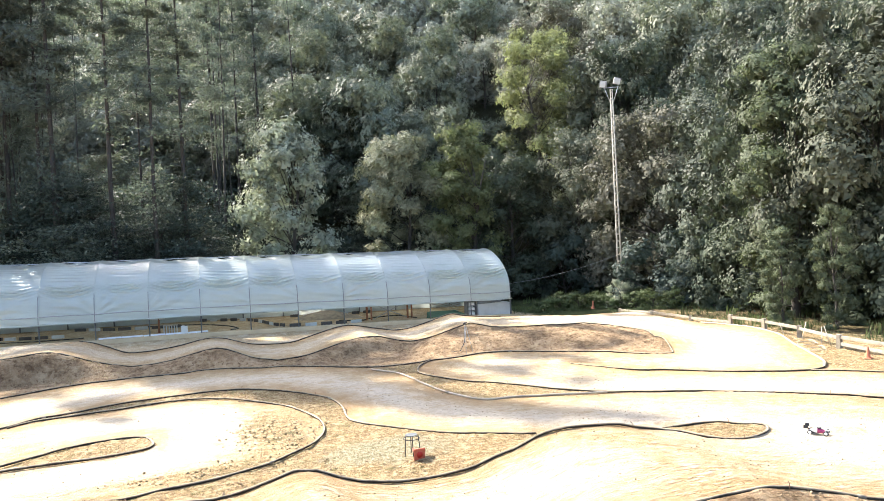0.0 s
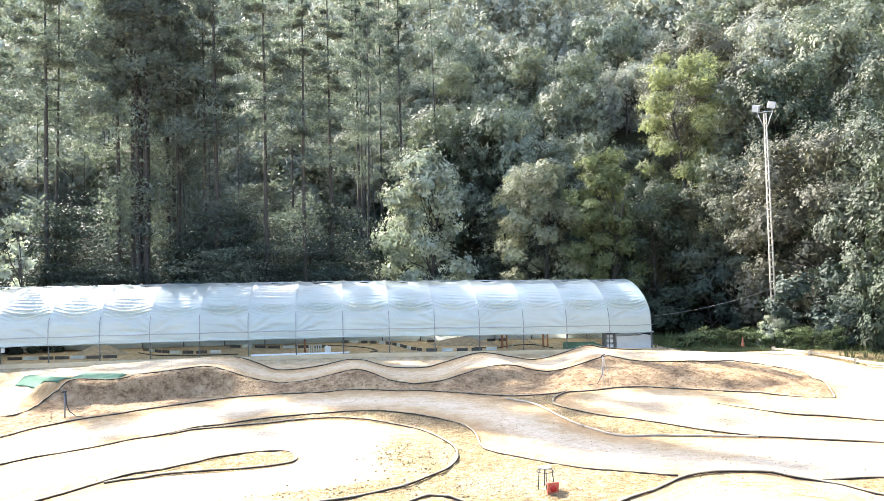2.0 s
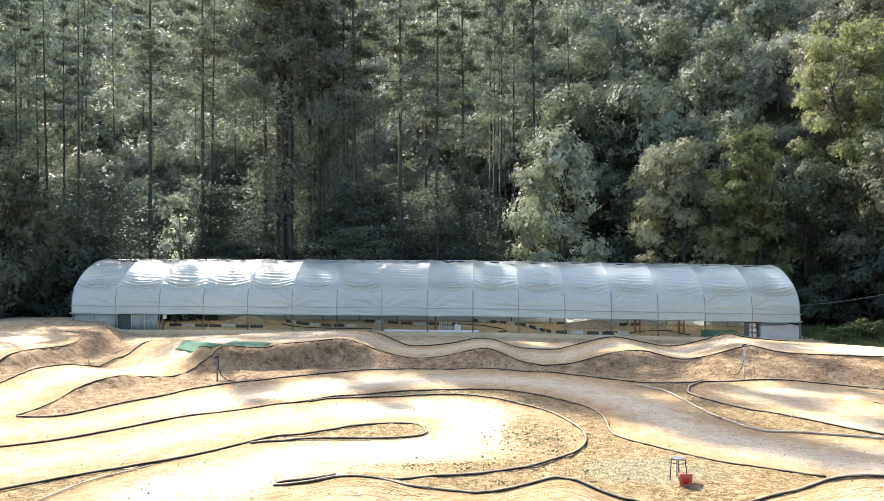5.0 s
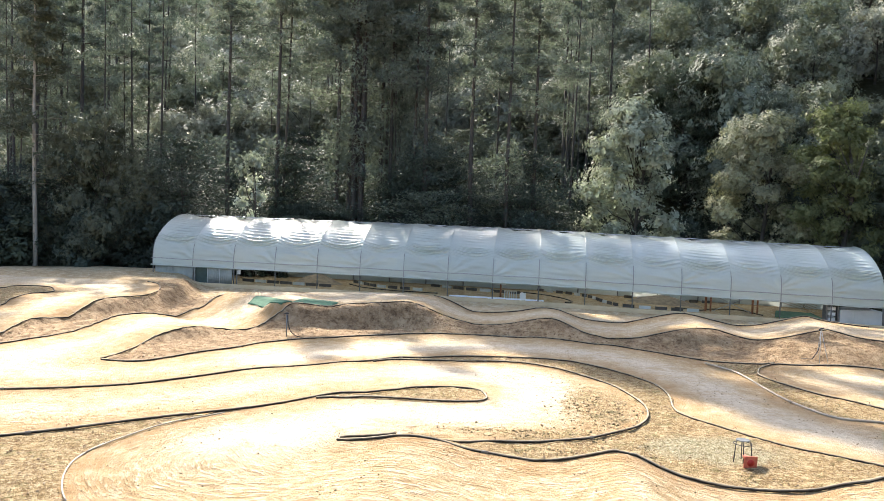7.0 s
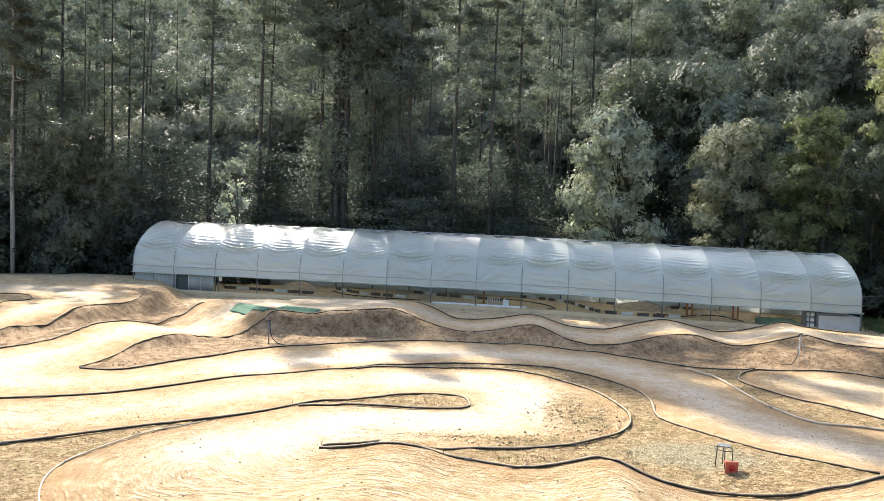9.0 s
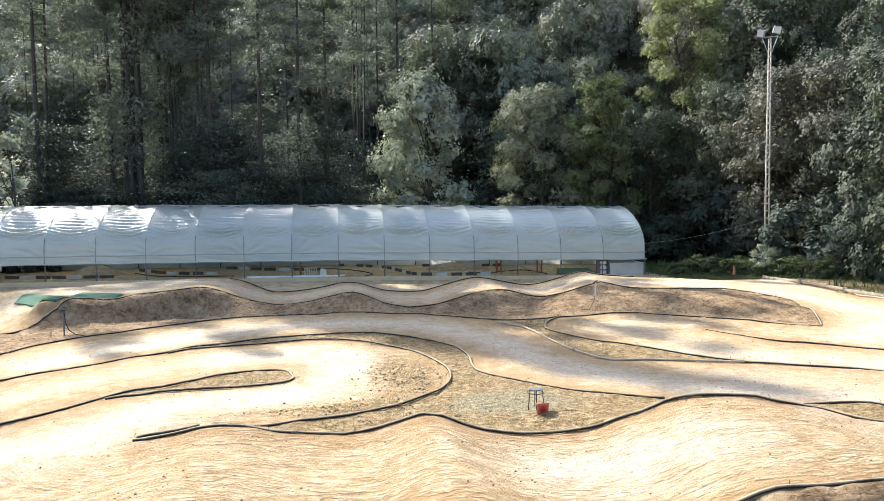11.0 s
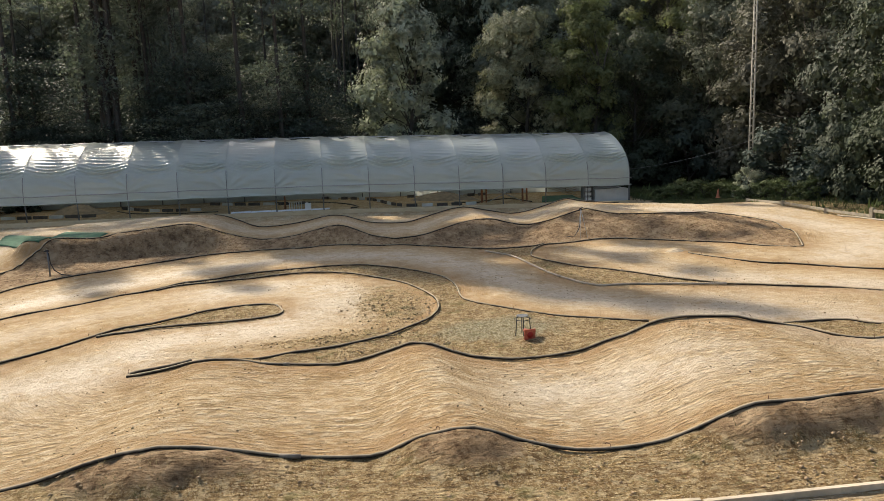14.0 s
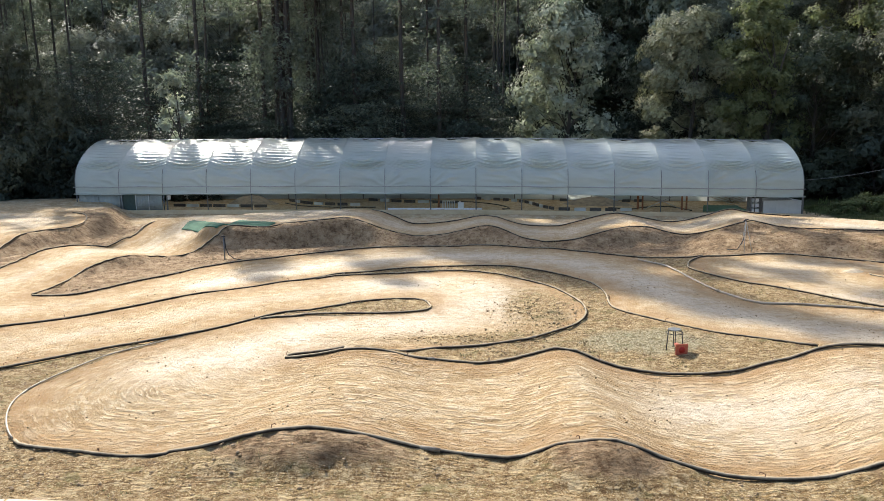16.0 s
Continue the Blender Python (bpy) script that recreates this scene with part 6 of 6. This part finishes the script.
def fence_clutter():
    rng = random.Random(3)
    for x, y, a, l in ((20.2, 20.4, 40, 0.75), (19.95, 19.3, 15, 0.7), (19.75, 18.7, -25, 0.85), (19.3, 15.5, 30, 0.7), (20.5, 21.5, -30, 0.6)):
        ob = thing("garden_stake", (x, y, ground_at(x, y)), "pale wooden stake leaning by the fence", "stake", "stakes by the fence")
        part("stick", tube("stick", [(0, 0, -0.05), (math.sin(radians(a)) * l * 0.6, 0.05, l * 0.8)], 0.016, TIMBER, 6), TIMBER, ob)
    for x, y, r in ((19.2, 19.2, 0.5), (18.5, 18.1, 0.42)):
        ob = thing("hose_coil", (x, y, ground_at(x, y)), "loose coil of pale hose on the ground", "hose", "hoses by the fence")
        path = [(r * (1 + 0.35 * math.sin(1.7 * t)) * math.cos(t) + 0.07 * t, r * 0.7 * math.sin(1.2 * t) + 0.05 * t, 0.02 + 0.05 * abs(math.sin(1.3 * t))) for t in np.linspace(0, 8, 60)]
        part("loops", tube("loops", path, 0.013, PIPE_PALE, 6), PIPE_PALE, ob)
    ob = thing("hose_reel", (19.3, 15.35, ground_at(19.3, 15.35)), "dark green garden hose reel by the fence", "hose reel")
    ob.scale = (0.75, 0.75, 0.75)
    reel = plain("green_plastic", (0.015, 0.085, 0.05), 0.45, 0, 0.2, 8)
    for y in (-0.14, 0.14):
        part("flange", tube("flange", [(0, y - 0.015, 0.27), (0, y + 0.015, 0.27)], 0.26, reel, 20), reel, ob)
    part("drum", tube("drum", [(0, -0.13, 0.27), (0, 0.13, 0.27)], 0.18, reel, 16), reel, ob)
    part("frame", tube("frame", [(-0.25, 0.18, 0), (-0.1, 0.18, 0.3), (0.2, 0.18, 0.45), (0.22, -0.18, 0.45), (-0.1, -0.18, 0.3), (-0.25, -0.18, 0)], 0.015, STEEL, 6), STEEL, ob)
    ob = thing("plastic_canister", (19.35, 14.9, ground_at(19.35, 14.9)), "white plastic canister by the fence", "canister")
    part("body", boxed(-0.17, 0.17, -0.12, 0.12, 0, 0.42, 0.04), WHITE, ob)
    part("cap", tube("cap", [(0.08, 0, 0.41), (0.08, 0, 0.46)], 0.035, BLACK, 10), BLACK, ob)


fence_clutter()


# ---- grass, weeds and stones ----
def scatter(n, seed, x0, x1, y0, y1, keep):
    r = np.random.RandomState(seed)
    x, y = r.uniform(x0, x1, n), r.uniform(y0, y1, n)
    k = keep(x, y, r)
    return x[k], y[k], r


def on_verge(x, y):
    v = np.zeros(x.shape, bool)
    for poly in VERGES:
        v |= inside(x, y, poly)
    return v


def blades(name, x, y, r, size, spread, material, label, per=5, lean=0.5):
    """Tufts of grass blades, one mesh."""
    n = len(x)
    z = land(x, y)
    base = np.repeat(np.stack([x, y, z], 1), per, axis=0)
    m = n * per
    base[:, :2] += r.normal(size=(m, 2)) * spread
    h = size * r.uniform(0.4, 1.2, m)
    a = r.uniform(0, 6.28, m)
    side = np.stack([np.cos(a), np.sin(a), np.zeros(m)], 1) * (size * 0.07)[..., None] if hasattr(size, "__len__") else np.stack([np.cos(a), np.sin(a), np.zeros(m)], 1) * size * 0.07
    out = np.stack([np.cos(a + 1.6) * r.uniform(0, lean, m), np.sin(a + 1.6) * r.uniform(0, lean, m), np.ones(m)], 1) * h[:, None]
    quads = np.stack([base - side - [0, 0, 0.02], base + side - [0, 0, 0.02], base + out * 0.97 + side * 0.3, base + out - side * 0.3], 1)
    return tagged(new(name, quads_of(name, quads, material)), label, "grass", kind="stuff")


x, y, r = scatter(16000, 1, -20, 18, 6.8, 24, lambda x, y, r: on_verge(x, y) & (wave(x, y, 1.1, 21) + r.uniform(-0.6, 0.6, x.shape) > 0.15))
blades("dry_grass", x, y, r, 0.036, 0.03, LEAF_STRAW, "short dry straw-coloured grass on the verges", 5, 1.2)
x, y, r = scatter(9000, 2, -18, 18, 6.8, 24, lambda x, y, r: (on_verge(x, y) | (turf_at(x, y) > r.uniform(0.3, 0.8, x.shape))) & (wave(x, y, 0.8, 22) + r.uniform(-0.5, 0.5, x.shape) > 0.45))
blades("weeds", x, y, r, 0.042, 0.05, LEAF_WEED, "small green weeds scattered on the verges", 8, 1.3)
x, y, r = scatter(7000, 3, 16.5, 34, 8, 48, lambda x, y, r: ((x > 21.2) | ((y > 36.2) & (x > 17.8))) & (hill(x, y) < 1) & (wave(x, y, 0.9, 23) + r.uniform(-0.5, 0.5, x.shape) > 0.05))
blades("tall_grass", x, y, r, 0.2, 0.1, LEAF_WEED, "rank green grass and weeds behind the fence", 7, 0.5)
x, y, r = scatter(700, 4, 20.5, 30, 10, 46, lambda x, y, r: ((x > 21.3) | (y > 37)) & (hill(x, y) < 0) & (wave(x, y, 1.2, 24) > 0.45))
blades("rank_grass", x, y, r, 0.42, 0.14, LEAF_RANK, "tall rank green grass in clumps behind the fence", 9, 0.55)


def stones(name, x, y, r, small, large, material, label):
    """Clods and pebbles, one mesh of small uneven lumps."""
    n = len(x)
    z = land(x, y)
    s = small * (large / small) ** (r.uniform(0, 1, n) ** 2.2)
    shape = np.array([(1, 0, 0), (0, 1, 0), (-1, 0, 0), (0, -1, 0), (0, 0, 0.75), (0, 0, -0.6)], float)
    v = shape[None] * s[:, None, None] * r.uniform(0.6, 1.3, (n, 6, 3))
    a = r.uniform(0, 6.28, n)
    c, q = np.cos(a)[:, None], np.sin(a)[:, None]
    v[:, :, 0], v[:, :, 1] = v[:, :, 0] * c - v[:, :, 1] * q, v[:, :, 0] * q + v[:, :, 1] * c
    v += np.stack([x, y, z + s * 0.25], 1)[:, None, :]
    tri = np.array([(0, 1, 4), (1, 2, 4), (2, 3, 4), (3, 0, 4), (1, 0, 5), (2, 1, 5), (3, 2, 5), (0, 3, 5)])
    faces = (np.arange(n)[:, None, None] * 6 + tri[None]).reshape(-1, 3)
    m = bpy.data.meshes.new(name)
    m.vertices.add(6 * n)
    m.vertices.foreach_set("co", v.astype(np.float32).ravel())
    m.loops.add(faces.size)
    m.loops.foreach_set("vertex_index", faces.astype(np.int32).ravel())
    m.polygons.add(len(faces))
    m.polygons.foreach_set("loop_start", np.arange(0, faces.size, 3, dtype=np.int32))
    m.polygons.foreach_set("loop_total", np.full(len(faces), 3, dtype=np.int32))
    m.materials.append(material)
    m.update(calc_edges=True)
    tagged(new(name, m), label, "stones", kind="stuff")


CLOD = plain("clod", (0.30, 0.215, 0.13), 0.95, 0, 0.35, 9, 0.4)
x, y, r = scatter(90000, 5, -20, 18, 6.6, 27, lambda x, y, r: (on_verge(x, y) | (turf_at(x, y) > r.uniform(0.15, 0.6, x.shape))) & (wave(x, y, 1.5, 25) + r.uniform(-1, 1, x.shape) > 0))
stones("clods", x, y, r, 0.006, 0.036, CLOD, "crumbled clods of brown earth on the verges")
x, y, r = scatter(6500, 6, -20, 20, 6.6, 27, lambda x, y, r: on_verge(x, y) | (r.uniform(0, 1, x.shape) < 0.02))
stones("pebbles", x, y, r, 0.006, 0.021, STONE, "pale pebbles strewn over the ground")
x, y, r = scatter(50000, 7, -20, 19, 7.5, 26, lambda x, y, r: ~on_verge(x, y) & (from_pipes(x, y) + wave(x, y, 0.8, 27) * 0.3 < r.exponential(0.5, x.shape)))
stones("lane_clods", x, y, r, 0.004, 0.016, CLOD, "loose crumbs of clay along the lane edges")
CLOD_DARK = plain("dark_clod", (0.17, 0.13, 0.07), 0.95, 0, 0.4, 9, 0.4)
x, y, r = scatter(9000, 8, -9, 14, 7.6, 21, lambda x, y, r: ~on_verge(x, y) & (wave(x, y, 1.3, 28) + r.uniform(-1, 1, x.shape) > 0.35))
stones("lane_crumbs", x, y, r, 0.005, 0.026, CLOD_DARK, "dark crumbs of earth and dead leaves strewn on the lanes")
x, y, r = scatter(7500, 9, -4, 3.2, 12.8, 21.5, lambda x, y, r: turf_at(x, y) * np.exp(-(wave(x, y, 2.5, 29) ** 2)) > r.uniform(0.25, 1.1, x.shape))
stones("turf_clods", x, y, r, 0.006, 0.04, CLOD_DARK, "dark turf clods on the inside of the bend")


def on_bank(x, y):
    v = np.zeros(x.shape, bool)
    for poly in BANKS:
        v |= inside(x, y, poly)
    return v


x, y, r = scatter(42000, 10, -20, 17.5, 17, 36, lambda x, y, r: on_bank(x, y) & (wave(x, y, 1.2, 30) + r.uniform(-0.8, 0.8, x.shape) > 0.1))
stones("bank_clods", x, y, r, 0.008, 0.055, CLOD, "crumbled clods of brown earth on the banks")
x, y, r = scatter(5000, 11, -20, 17.5, 17, 36, lambda x, y, r: on_bank(x, y) & (wave(x, y, 1.0, 31) + r.uniform(-0.5, 0.5, x.shape) > 0.5))
blades("bank_grass", x, y, r, 0.07, 0.05, LEAF_STRAW, "sparse dry grass on the earth banks", 6, 0.9)
